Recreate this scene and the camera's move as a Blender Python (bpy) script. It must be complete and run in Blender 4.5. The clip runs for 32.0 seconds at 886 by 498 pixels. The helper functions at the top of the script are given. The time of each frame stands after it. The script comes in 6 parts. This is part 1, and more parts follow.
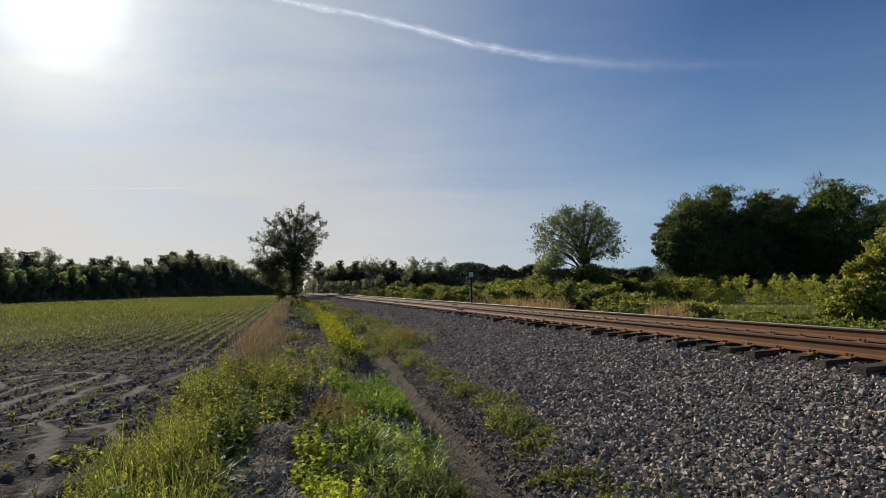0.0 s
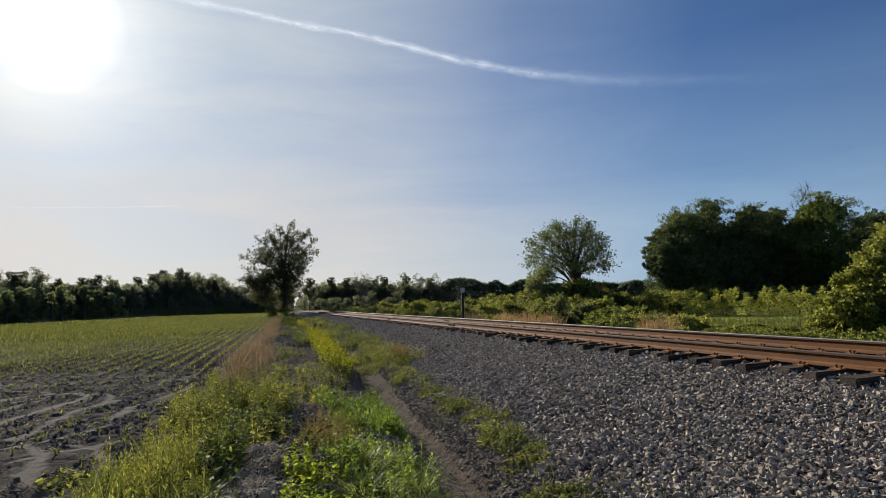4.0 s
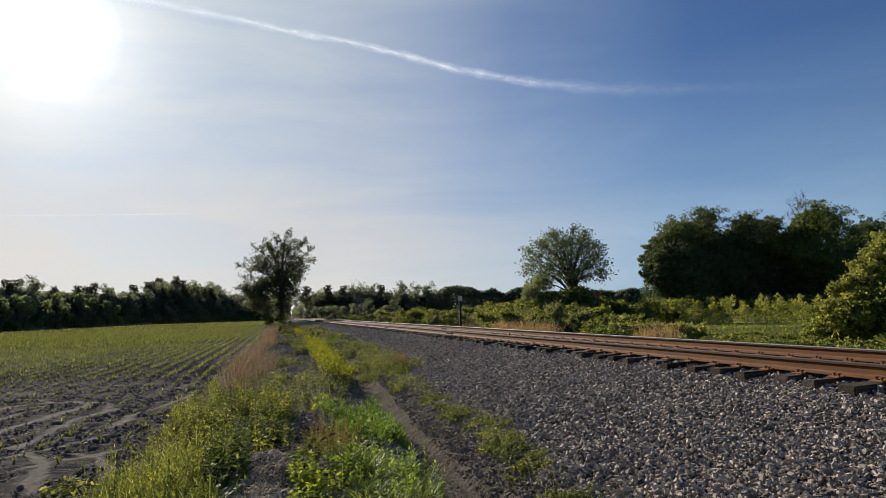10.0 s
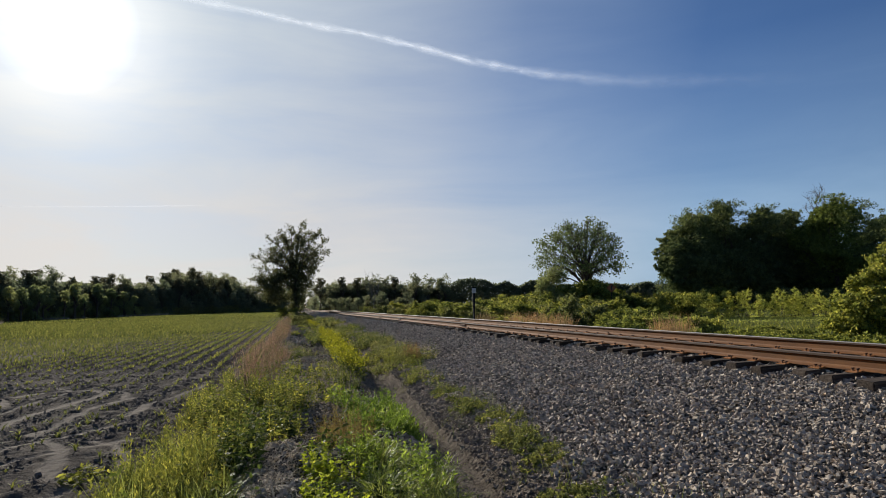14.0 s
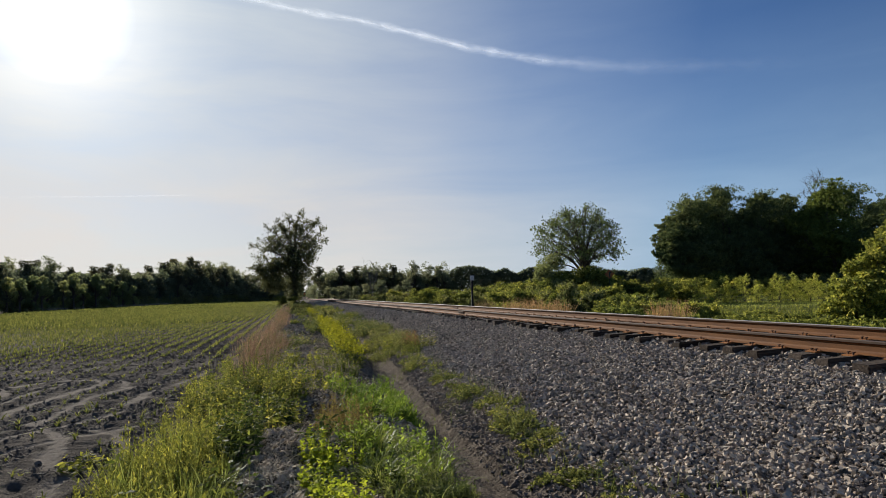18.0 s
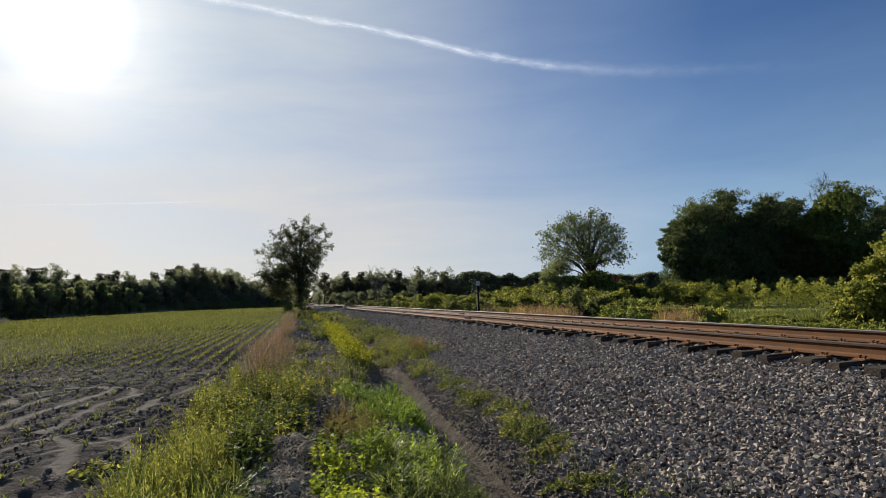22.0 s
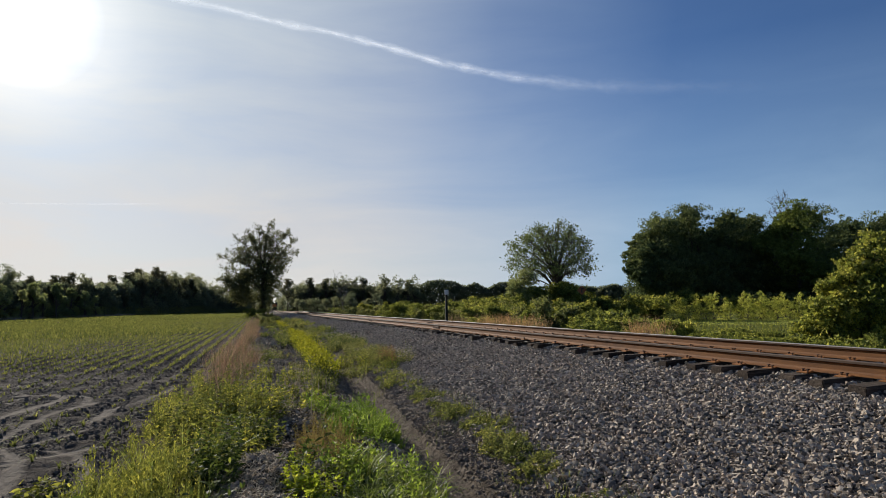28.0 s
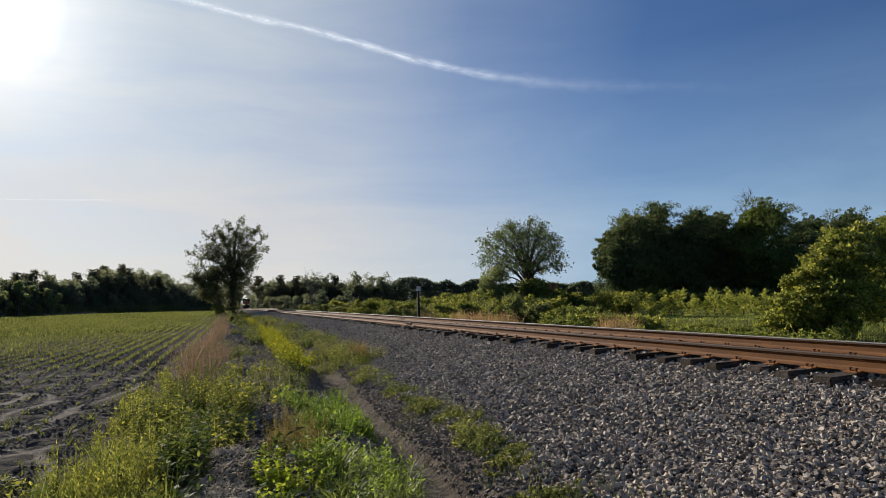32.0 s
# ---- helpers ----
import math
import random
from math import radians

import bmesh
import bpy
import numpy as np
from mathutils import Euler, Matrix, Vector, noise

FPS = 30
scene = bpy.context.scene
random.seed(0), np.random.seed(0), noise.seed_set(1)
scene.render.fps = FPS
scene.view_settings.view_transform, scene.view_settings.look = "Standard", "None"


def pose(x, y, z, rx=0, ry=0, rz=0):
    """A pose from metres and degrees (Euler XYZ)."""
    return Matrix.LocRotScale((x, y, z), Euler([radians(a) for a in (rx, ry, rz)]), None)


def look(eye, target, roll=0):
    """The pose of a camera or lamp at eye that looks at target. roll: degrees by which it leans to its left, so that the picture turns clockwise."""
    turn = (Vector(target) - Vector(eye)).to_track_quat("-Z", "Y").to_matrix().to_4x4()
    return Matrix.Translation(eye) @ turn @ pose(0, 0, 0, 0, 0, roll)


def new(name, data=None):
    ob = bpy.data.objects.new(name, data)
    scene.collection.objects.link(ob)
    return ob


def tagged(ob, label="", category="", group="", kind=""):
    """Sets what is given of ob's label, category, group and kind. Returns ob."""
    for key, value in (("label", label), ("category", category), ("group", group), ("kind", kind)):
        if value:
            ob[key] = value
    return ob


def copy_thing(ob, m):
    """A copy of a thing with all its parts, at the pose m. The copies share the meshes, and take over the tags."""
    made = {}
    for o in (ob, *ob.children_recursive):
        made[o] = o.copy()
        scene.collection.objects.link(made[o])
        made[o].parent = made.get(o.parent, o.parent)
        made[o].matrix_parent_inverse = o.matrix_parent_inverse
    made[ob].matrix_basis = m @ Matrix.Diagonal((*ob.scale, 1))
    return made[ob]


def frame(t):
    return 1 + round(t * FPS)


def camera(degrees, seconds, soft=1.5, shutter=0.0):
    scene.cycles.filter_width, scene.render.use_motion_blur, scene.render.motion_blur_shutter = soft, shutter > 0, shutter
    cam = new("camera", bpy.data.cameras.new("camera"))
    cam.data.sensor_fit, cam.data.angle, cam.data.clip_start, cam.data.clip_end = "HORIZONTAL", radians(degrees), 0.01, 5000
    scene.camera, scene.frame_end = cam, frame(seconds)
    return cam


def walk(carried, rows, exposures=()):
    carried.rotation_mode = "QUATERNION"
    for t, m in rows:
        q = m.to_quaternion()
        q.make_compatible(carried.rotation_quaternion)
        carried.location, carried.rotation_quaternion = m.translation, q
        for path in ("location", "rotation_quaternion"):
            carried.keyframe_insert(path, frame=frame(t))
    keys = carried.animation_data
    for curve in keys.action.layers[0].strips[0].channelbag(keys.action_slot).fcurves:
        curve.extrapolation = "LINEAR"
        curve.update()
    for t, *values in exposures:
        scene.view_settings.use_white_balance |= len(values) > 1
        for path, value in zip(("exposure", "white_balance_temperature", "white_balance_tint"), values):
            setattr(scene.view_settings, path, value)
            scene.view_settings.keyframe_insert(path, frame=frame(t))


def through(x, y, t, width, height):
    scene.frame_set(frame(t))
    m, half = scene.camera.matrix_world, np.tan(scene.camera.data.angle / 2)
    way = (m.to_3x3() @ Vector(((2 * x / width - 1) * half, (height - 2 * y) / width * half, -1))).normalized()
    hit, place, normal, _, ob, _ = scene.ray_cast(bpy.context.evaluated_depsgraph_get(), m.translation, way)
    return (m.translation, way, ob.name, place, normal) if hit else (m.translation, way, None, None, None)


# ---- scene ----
cam = camera(67.0, 32.0, 0.5)
D2R = math.pi / 180
EXPOSURE = 0.2


def aim(x, y, z, yaw, pitch, roll):
    """A camera pose from an eye and its yaw (left of +y), pitch (up) and roll in degrees."""
    a, b = yaw * D2R, pitch * D2R
    return look((x, y, z), (x - math.sin(a) * math.cos(b), y + math.cos(a) * math.cos(b), z + math.sin(b)), roll)


# seconds, eye x y z, yaw, pitch, roll
PATH = [
    (0, 0.032, 0.030, 1.659, -12.65, 3.25, -0.99),
    (0.5, 0.016, 0.030, 1.661, -13.36, 2.99, -1.35),
    (1, 0.037, 0.032, 1.659, -13.68, 3.39, -1.34),
    (1.5, 0.036, 0.031, 1.656, -13.14, 3.64, -1.22),
    (2, 0.033, 0.031, 1.660, -12.98, 3.82, -1.52),
    (2.5, 0.025, 0.031, 1.657, -12.95, 4.25, -1.63),
    (3, 0.029, 0.030, 1.660, -13.25, 4.56, -1.58),
    (3.5, 0.033, 0.033, 1.659, -13.31, 4.61, -1.63),
    (5.5, 0.101, 0.002, 1.678, -13.83, 4.40, -1.54),
    (6, 0.045, 0.018, 1.682, -13.33, 4.50, -2.06),
    (6.5, 0.023, 0.031, 1.686, -13.42, 4.77, -1.89),
    (7, 0.013, 0.026, 1.690, -13.66, 5.42, -1.64),
    (7.5, -0.002, -0.016, 1.687, -14.09, 5.77, -2.01),
    (8, -0.005, -0.003, 1.677, -13.93, 5.70, -2.00),
    (8.5, -0.006, 0.012, 1.673, -13.83, 5.71, -1.95),
    (9, -0.014, -0.015, 1.669, -13.97, 5.33, -2.05),
    (9.5, -0.020, -0.013, 1.667, -14.17, 5.30, -1.87),
    (10, -0.026, -0.022, 1.667, -13.74, 5.25, -1.62),
    (10.5, -0.020, -0.021, 1.668, -13.84, 4.94, -1.83),
    (11, -0.018, -0.021, 1.669, -13.81, 4.97, -2.04),
    (11.5, -0.013, -0.011, 1.669, -13.68, 5.10, -1.97),
    (12, -0.011, -0.010, 1.670, -13.44, 5.13, -2.15),
    (12.5, -0.009, -0.020, 1.672, -13.35, 5.25, -2.17),
    (13, -0.014, -0.017, 1.660, -13.64, 5.05, -2.26),
    (13.5, -0.014, -0.011, 1.671, -13.70, 4.86, -1.77),
    (14, -0.020, 0.004, 1.659, -12.54, 4.64, -1.28),
    (14.5, -0.011, -0.000, 1.669, -11.93, 4.70, -1.43),
    (15, -0.014, -0.026, 1.667, -12.26, 4.76, -1.53),
    (15.5, -0.010, 0.018, 1.655, -12.13, 4.08, -1.50),
    (17.5, -0.005, 0.013, 1.652, -12.79, 3.52, -1.82),
    (18, 0.000, 0.000, 1.650, -12.65, 3.58, -1.70),
    (18.5, -0.013, 0.007, 1.647, -12.51, 3.53, -1.51),
    (19, -0.017, 0.025, 1.646, -12.31, 3.48, -1.43),
    (19.5, -0.030, 0.045, 1.637, -11.89, 3.68, -1.46),
    (20, -0.033, 0.011, 1.646, -11.99, 3.77, -1.49),
    (20.5, -0.032, 0.042, 1.641, -11.96, 3.87, -1.40),
    (21, -0.038, 0.046, 1.644, -12.04, 4.13, -1.55),
    (21.5, -0.039, 0.032, 1.647, -12.09, 4.31, -1.65),
    (22, -0.040, 0.014, 1.653, -12.24, 4.05, -1.97),
    (22.5, -0.048, 0.023, 1.646, -12.41, 4.17, -2.03),
    (23, -0.045, 0.017, 1.640, -11.82, 4.16, -2.18),
    (23.5, -0.005, -0.042, 1.633, -11.17, 3.77, -1.92),
    (24, 0.016, -0.089, 1.612, -10.25, 2.49, -1.35),
    (24.5, -0.010, -0.026, 1.606, -10.05, 1.61, -0.96),
    (25, -0.126, 0.050, 1.668, -10.78, 1.51, -0.67),
    (25.5, -0.208, 0.138, 1.731, -12.39, 3.11, -2.54),
    (26, -0.166, 0.261, 1.700, -13.60, 3.22, -1.75),
    (26.5, -0.113, 0.249, 1.715, -13.92, 2.93, 0.45),
    (28.5, -0.145, 0.413, 1.639, -15.44, 5.04, -1.28),
    (29, -0.150, 0.377, 1.621, -14.62, 4.51, -0.49),
    (29.5, -0.131, 0.419, 1.621, -14.70, 3.94, -1.25),
    (30, -0.134, 0.419, 1.625, -14.62, 3.99, -1.39),
    (30.5, -0.144, 0.408, 1.624, -14.19, 3.75, -0.69),
    (31, -0.183, 0.441, 1.627, -15.67, 3.89, -2.57),
    (31.5, -0.199, 0.472, 1.611, -18.26, 3.92, -1.80),
    (32, -0.137, 0.433, 1.620, -17.61, 4.43, -1.14),
]
walk(cam, [(t, aim(*row)) for t, *row in PATH], [(t, EXPOSURE + stops) for t, stops in ((0, -0.15), (1, -0.05), (3.5, -0.05), (10, -0.03), (15.5, -0.02), (24, 0), (28.5, -0.03), (30, 0.0), (31, 0.05), (32, 0.0))])

# ---- sky, sun ----
SKY, SKY_TINT = 0.086, (0.29, 0.455, 0.71)
VEIL_LOW, VEIL_MID, VEIL_HIGH = (8.0, 7.8, 7.5), (6.4, 6.8, 7.3), (5.55, 6.25, 7.1)
SUN_EL, SUN_AZ = 21.0, -17.4  # degrees; azimuth from +y towards +x
sun_way = Vector((math.sin(SUN_AZ * D2R) * math.cos(SUN_EL * D2R), math.cos(SUN_AZ * D2R) * math.cos(SUN_EL * D2R), math.sin(SUN_EL * D2R)))
sun = new("sun", bpy.data.lights.new("sun", "SUN"))
sun.data.energy, sun.data.angle, sun.data.color = 5.0, radians(0.53), (1.0, 0.93, 0.82)
sun.matrix_world = look(sun_way * 100, (0, 0, 0))


# ---- materials ----
def nodes_of(name):
    m = bpy.data.materials.new(name)
    m.use_nodes = True
    nt = m.node_tree
    nt.nodes.clear()
    return m, nt, nt.nodes.new("ShaderNodeOutputMaterial")


def noise_node(nt, scale, detail=5.0, rough=0.6, vec=None, dist=0.0):
    n = nt.nodes.new("ShaderNodeTexNoise")
    n.inputs["Scale"].default_value, n.inputs["Detail"].default_value = scale, detail
    n.inputs["Roughness"].default_value, n.inputs["Distortion"].default_value = rough, dist
    if vec is None:
        vec = nt.nodes.new("ShaderNodeTexCoord").outputs["Object"]
    nt.links.new(vec, n.inputs["Vector"])
    return n.outputs[0]


def ramp(nt, fac, stops, ease="LINEAR"):
    r = nt.nodes.new("ShaderNodeValToRGB")
    cr = r.color_ramp
    cr.interpolation = ease
    while len(cr.elements) < len(stops):
        cr.elements.new(0.5)
    for e, (p, c) in zip(cr.elements, stops):
        e.position, e.color = p, (*c, 1) if len(c) == 3 else c
    nt.links.new(fac, r.inputs[0])
    return r.outputs[0]


def blend(nt, fac, a, b, kind="MIX"):
    m = nt.nodes.new("ShaderNodeMix")
    m.data_type, m.blend_type = "RGBA", kind
    for value, slot in ((fac, 0), (a, 6), (b, 7)):
        if isinstance(value, (int, float)):
            m.inputs[slot].default_value = value
        elif isinstance(value, tuple):
            m.inputs[slot].default_value = (*value, 1)
        else:
            nt.links.new(value, m.inputs[slot])
    return m.outputs[2]


def arith(nt, op, a, b=0.0, c=0.0):
    m = nt.nodes.new("ShaderNodeMath")
    m.operation = op
    for n, value in enumerate((a, b, c)):
        if isinstance(value, (int, float)):
            m.inputs[n].default_value = value
        else:
            nt.links.new(value, m.inputs[n])
    return m.outputs[0]


def bump(nt, height, strength, distance):
    b = nt.nodes.new("ShaderNodeBump")
    b.inputs["Strength"].default_value, b.inputs["Distance"].default_value = strength, distance
    nt.links.new(height, b.inputs["Height"])
    return b.outputs[0]


def surface(nt, out, color, rough=0.8, metal=0.0, normal=None, spec=0.3):
    p = nt.nodes.new("ShaderNodeBsdfPrincipled")
    for value, slot in ((color, "Base Color"), (rough, "Roughness"), (metal, "Metallic"), (spec, "Specular IOR Level")):
        if isinstance(value, (int, float)):
            p.inputs[slot].default_value = value
        elif isinstance(value, tuple):
            p.inputs[slot].default_value = (*value, 1)
        else:
            nt.links.new(value, p.inputs[slot])
    if normal is not None:
        nt.links.new(normal, p.inputs["Normal"])
    nt.links.new(p.outputs[0], out.inputs[0])
    return p


def make_world():
    """A clear evening sky with a thin milky veil of high cloud round the sun, thinning to blue away from it."""
    world = bpy.data.worlds.new("sky")
    scene.world = world
    world.use_nodes = True
    nt = world.node_tree
    nt.nodes.clear()
    out, bg = nt.nodes.new("ShaderNodeOutputWorld"), nt.nodes.new("ShaderNodeBackground")
    sky = nt.nodes.new("ShaderNodeTexSky")
    sky.sky_type, sky.sun_disc = "NISHITA", False
    sky.sun_elevation, sky.sun_rotation = SUN_EL * D2R, SUN_AZ * D2R
    sky.altitude, sky.air_density, sky.dust_density, sky.ozone_density = 0.0, 1.0, 0.5, 2.5
    tc = nt.nodes.new("ShaderNodeTexCoord")
    dot = nt.nodes.new("ShaderNodeVectorMath")
    dot.operation = "DOT_PRODUCT"
    dot.inputs[1].default_value = sun_way
    nt.links.new(tc.outputs["Generated"], dot.inputs[0])
    sep = nt.nodes.new("ShaderNodeSeparateXYZ")
    nt.links.new(tc.outputs["Generated"], sep.inputs[0])
    round_sun = ramp(nt, dot.outputs["Value"], [(0.0, (0.04,) * 3), (0.66, (0.06,) * 3), (0.82, (0.3,) * 3), (0.92, (0.72,) * 3), (0.97, (0.9,) * 3), (1.0, (0.92,) * 3)])
    low = ramp(nt, sep.outputs["Z"], [(0.0, (0.88,) * 3), (0.07, (0.8,) * 3), (0.18, (0.32,) * 3), (0.35, (0.0,) * 3)])
    veil = blend(nt, 1.0, round_sun, low, "SCREEN")
    # faint streaks of cirrus in it
    mp = nt.nodes.new("ShaderNodeMapping")
    mp.inputs["Scale"].default_value, mp.inputs["Rotation"].default_value = (1.6, 2.2, 8.0), (0.0, 0.22, 0.5)
    nt.links.new(tc.outputs["Generated"], mp.inputs[0])
    streak = ramp(nt, noise_node(nt, 1.7, 9, 0.58, mp.outputs[0], 0.5), [(0.36, (0.84,) * 3), (0.7, (1.16,) * 3)])
    veil = blend(nt, 1.0, veil, streak, "MULTIPLY")
    white = ramp(nt, sep.outputs["Z"], [(0.0, VEIL_LOW), (0.11, (7.35, 7.2, 7.15)), (0.2, VEIL_MID), (0.4, VEIL_HIGH)])
    white = blend(nt, ramp(nt, dot.outputs["Value"], [(0.62, (0, 0, 0)), (0.88, (1, 1, 1))]), (3.8, 5.45, 7.4), white)
    # the veil is brightest close round the sun
    white = blend(nt, 1.0, white, ramp(nt, dot.outputs["Value"], [(0.92, (0.238, 0.238, 0.238)), (0.95, (0.252, 0.25, 0.247)), (0.976, (0.27, 0.267, 0.261)), (0.987, (0.304, 0.296, 0.283)), (0.9932, (0.36, 0.343, 0.318)), (0.9965, (0.418, 0.39, 0.354)), (0.9984, (0.45, 0.42, 0.38)), (1.0, (0.6, 0.56, 0.52))]), "MULTIPLY")
    white = blend(nt, 1.0, white, (4.0, 4.0, 4.0), "MULTIPLY")
    base = blend(nt, 1.0, sky.outputs[0], SKY_TINT, "MULTIPLY")
    col = blend(nt, veil, base, white)
    nt.links.new(col, bg.inputs[0])
    bg.inputs[1].default_value = SKY
    nt.links.new(bg.outputs[0], out.inputs[0])


make_world()


def plain(name, a, b, scale=8.0, rough=0.7, metal=0.0, relief=0.3, depth=0.01, spec=0.3):
    """Two colours over noise at two scales, with fine relief."""
    m, nt, out = nodes_of(name)
    coarse, fine = noise_node(nt, scale, 6), noise_node(nt, scale * 9, 4)
    col = ramp(nt, coarse, [(0.3, a), (0.7, b)])
    col = blend(nt, 0.45, col, ramp(nt, fine, [(0.3, tuple(v * 0.6 for v in a)), (0.7, tuple(min(1, v * 1.25) for v in b))]))
    surface(nt, out, col, rough, metal, bump(nt, fine, relief, depth), spec)
    return m


def leafy(name, dark, light, through=0.45, rough=0.75, tint=None, spec=0.04, shine=(1.28, 1.22, 0.92)):
    """Foliage: colour differs leaf by leaf and plant by plant; light shines through."""
    m, nt, out = nodes_of(name)
    geo, info = nt.nodes.new("ShaderNodeNewGeometry"), nt.nodes.new("ShaderNodeObjectInfo")
    col = ramp(nt, geo.outputs["Random Per Island"], [(0.0, dark), (0.75, light), (1.0, tint or light)])
    whole = ramp(nt, info.outputs["Random"], [(0.0, (0.68, 0.74, 0.72)), (1.0, (1.28, 1.22, 1.1))])
    col = blend(nt, 1.0, col, whole, "MULTIPLY")
    patch = noise_node(nt, 1.7, 3)
    col = blend(nt, 1.0, col, ramp(nt, patch, [(0.3, (0.6, 0.68, 0.7)), (0.7, (1.36, 1.3, 1.1))]), "MULTIPLY")
    p = surface(nt, out, col, rough, 0.0, None, spec)
    tr = nt.nodes.new("ShaderNodeBsdfTranslucent")
    nt.links.new(blend(nt, 1.0, col, shine, "MULTIPLY"), tr.inputs[0])
    mix = nt.nodes.new("ShaderNodeMixShader")
    mix.inputs[0].default_value = through
    nt.links.new(p.outputs[0], mix.inputs[1])
    nt.links.new(tr.outputs[0], mix.inputs[2])
    nt.links.new(mix.outputs[0], out.inputs[0])
    return m


def ground_material():
    """Tilled soil, weedy bank, sandy rut, gravel and rough grass side by side, with ragged borders."""
    m, nt, out = nodes_of("ground_soil")
    tc = nt.nodes.new("ShaderNodeTexCoord")
    sep = nt.nodes.new("ShaderNodeSeparateXYZ")
    nt.links.new(tc.outputs["Object"], sep.inputs[0])
    wobble = arith(nt, "MULTIPLY", arith(nt, "SUBTRACT", noise_node(nt, 1.3, 5), 0.5), 1.0)
    x = arith(nt, "ADD", sep.outputs["X"], wobble)
    at = arith(nt, "DIVIDE", arith(nt, "ADD", x, 4.0), 20.0)  # -4 .. 16 m

    def p(metres):
        return (metres + 4.0) / 20.0

    soil = ramp(nt, noise_node(nt, 2.6, 9, 0.7), [(0.28, (0.045, 0.039, 0.034)), (0.5, (0.1, 0.087, 0.075)), (0.72, (0.2, 0.175, 0.15))])
    # dry washed sand has settled in the low places of the near field
    sand = ramp(nt, noise_node(nt, 30, 4, 0.7), [(0.3, (0.15, 0.131, 0.108)), (0.7, (0.255, 0.223, 0.187))])
    mark = nt.nodes.new("ShaderNodeAttribute")
    mark.attribute_name = "wash"
    washed = arith(nt, "MULTIPLY", arith(nt, "ADD", mark.outputs["Fac"], arith(nt, "MULTIPLY", arith(nt, "SUBTRACT", noise_node(nt, 6, 7, 0.78), 0.5), arith(nt, "MULTIPLY_ADD", mark.outputs["Fac"], 1.3, 0.8))), 1.0)
    washed = ramp(nt, washed, [(0.38, (0, 0, 0)), (0.8, (0.88,) * 3)])
    bank = ramp(nt, noise_node(nt, 9, 7, 0.7), [(0.3, (0.036, 0.027, 0.019)), (0.5, (0.1, 0.078, 0.056)), (0.72, (0.21, 0.17, 0.128))])
    rut = ramp(nt, noise_node(nt, 5, 7, 0.7), [(0.3, (0.085, 0.069, 0.055)), (0.55, (0.165, 0.138, 0.111)), (0.75, (0.28, 0.236, 0.192))])
    grit = ramp(nt, noise_node(nt, 38, 4, 0.7), [(0.35, (0.035, 0.03, 0.026)), (0.55, (0.1, 0.085, 0.072)), (0.75, (0.22, 0.19, 0.16))])
    turf = ramp(nt, noise_node(nt, 0.7, 8, 0.7), [(0.3, (0.06, 0.08, 0.022)), (0.55, (0.13, 0.145, 0.042)), (0.75, (0.26, 0.22, 0.11))])
    masks = [("bank", -1.75, -1.45), ("rut", 1.1, 1.4), ("grit", 2.45, 2.8), ("turf", 9.6, 10.6)]
    col = soil
    for (name, a, b), c in zip(masks, (bank, rut, grit, turf)):
        col = blend(nt, ramp(nt, at, [(p(a), (0, 0, 0)), (p(b), (1, 1, 1))]), col, c)
    col = blend(nt, washed, col, sand)
    fine = noise_node(nt, 26, 6, 0.7)
    rough = arith(nt, "ADD", fine, arith(nt, "MULTIPLY", noise_node(nt, 11, 4, 0.6), 1.6))
    rough = arith(nt, "MULTIPLY", rough, arith(nt, "SUBTRACT", 1.0, arith(nt, "MULTIPLY", arith(nt, "MAXIMUM", mark.outputs["Fac"], 0.0), 0.7)))
    surface(nt, out, col, 0.95, 0.0, bump(nt, rough, 1.0, 0.06), 0.02)
    return m


def stone_material():
    m, nt, out = nodes_of("crushed_granite")
    geo, info = nt.nodes.new("ShaderNodeNewGeometry"), nt.nodes.new("ShaderNodeObjectInfo")
    pick = arith(nt, "FRACT", arith(nt, "ADD", geo.outputs["Random Per Island"], info.outputs["Random"]))
    col = ramp(nt, pick, [(0.0, (0.08, 0.066, 0.052)), (0.35, (0.31, 0.258, 0.202)), (0.75, (0.54, 0.452, 0.352)), (0.96, (0.7, 0.59, 0.46)), (1.0, (0.5, 0.35, 0.22))])
    grain = noise_node(nt, 120, 4, 0.7)
    col = blend(nt, 0.22, col, ramp(nt, grain, [(0.3, (0.12, 0.097, 0.077)), (0.7, (0.52, 0.43, 0.34))]))
    surface(nt, out, col, 0.85, 0.0, bump(nt, grain, 0.4, 0.006), 0.1)
    return m


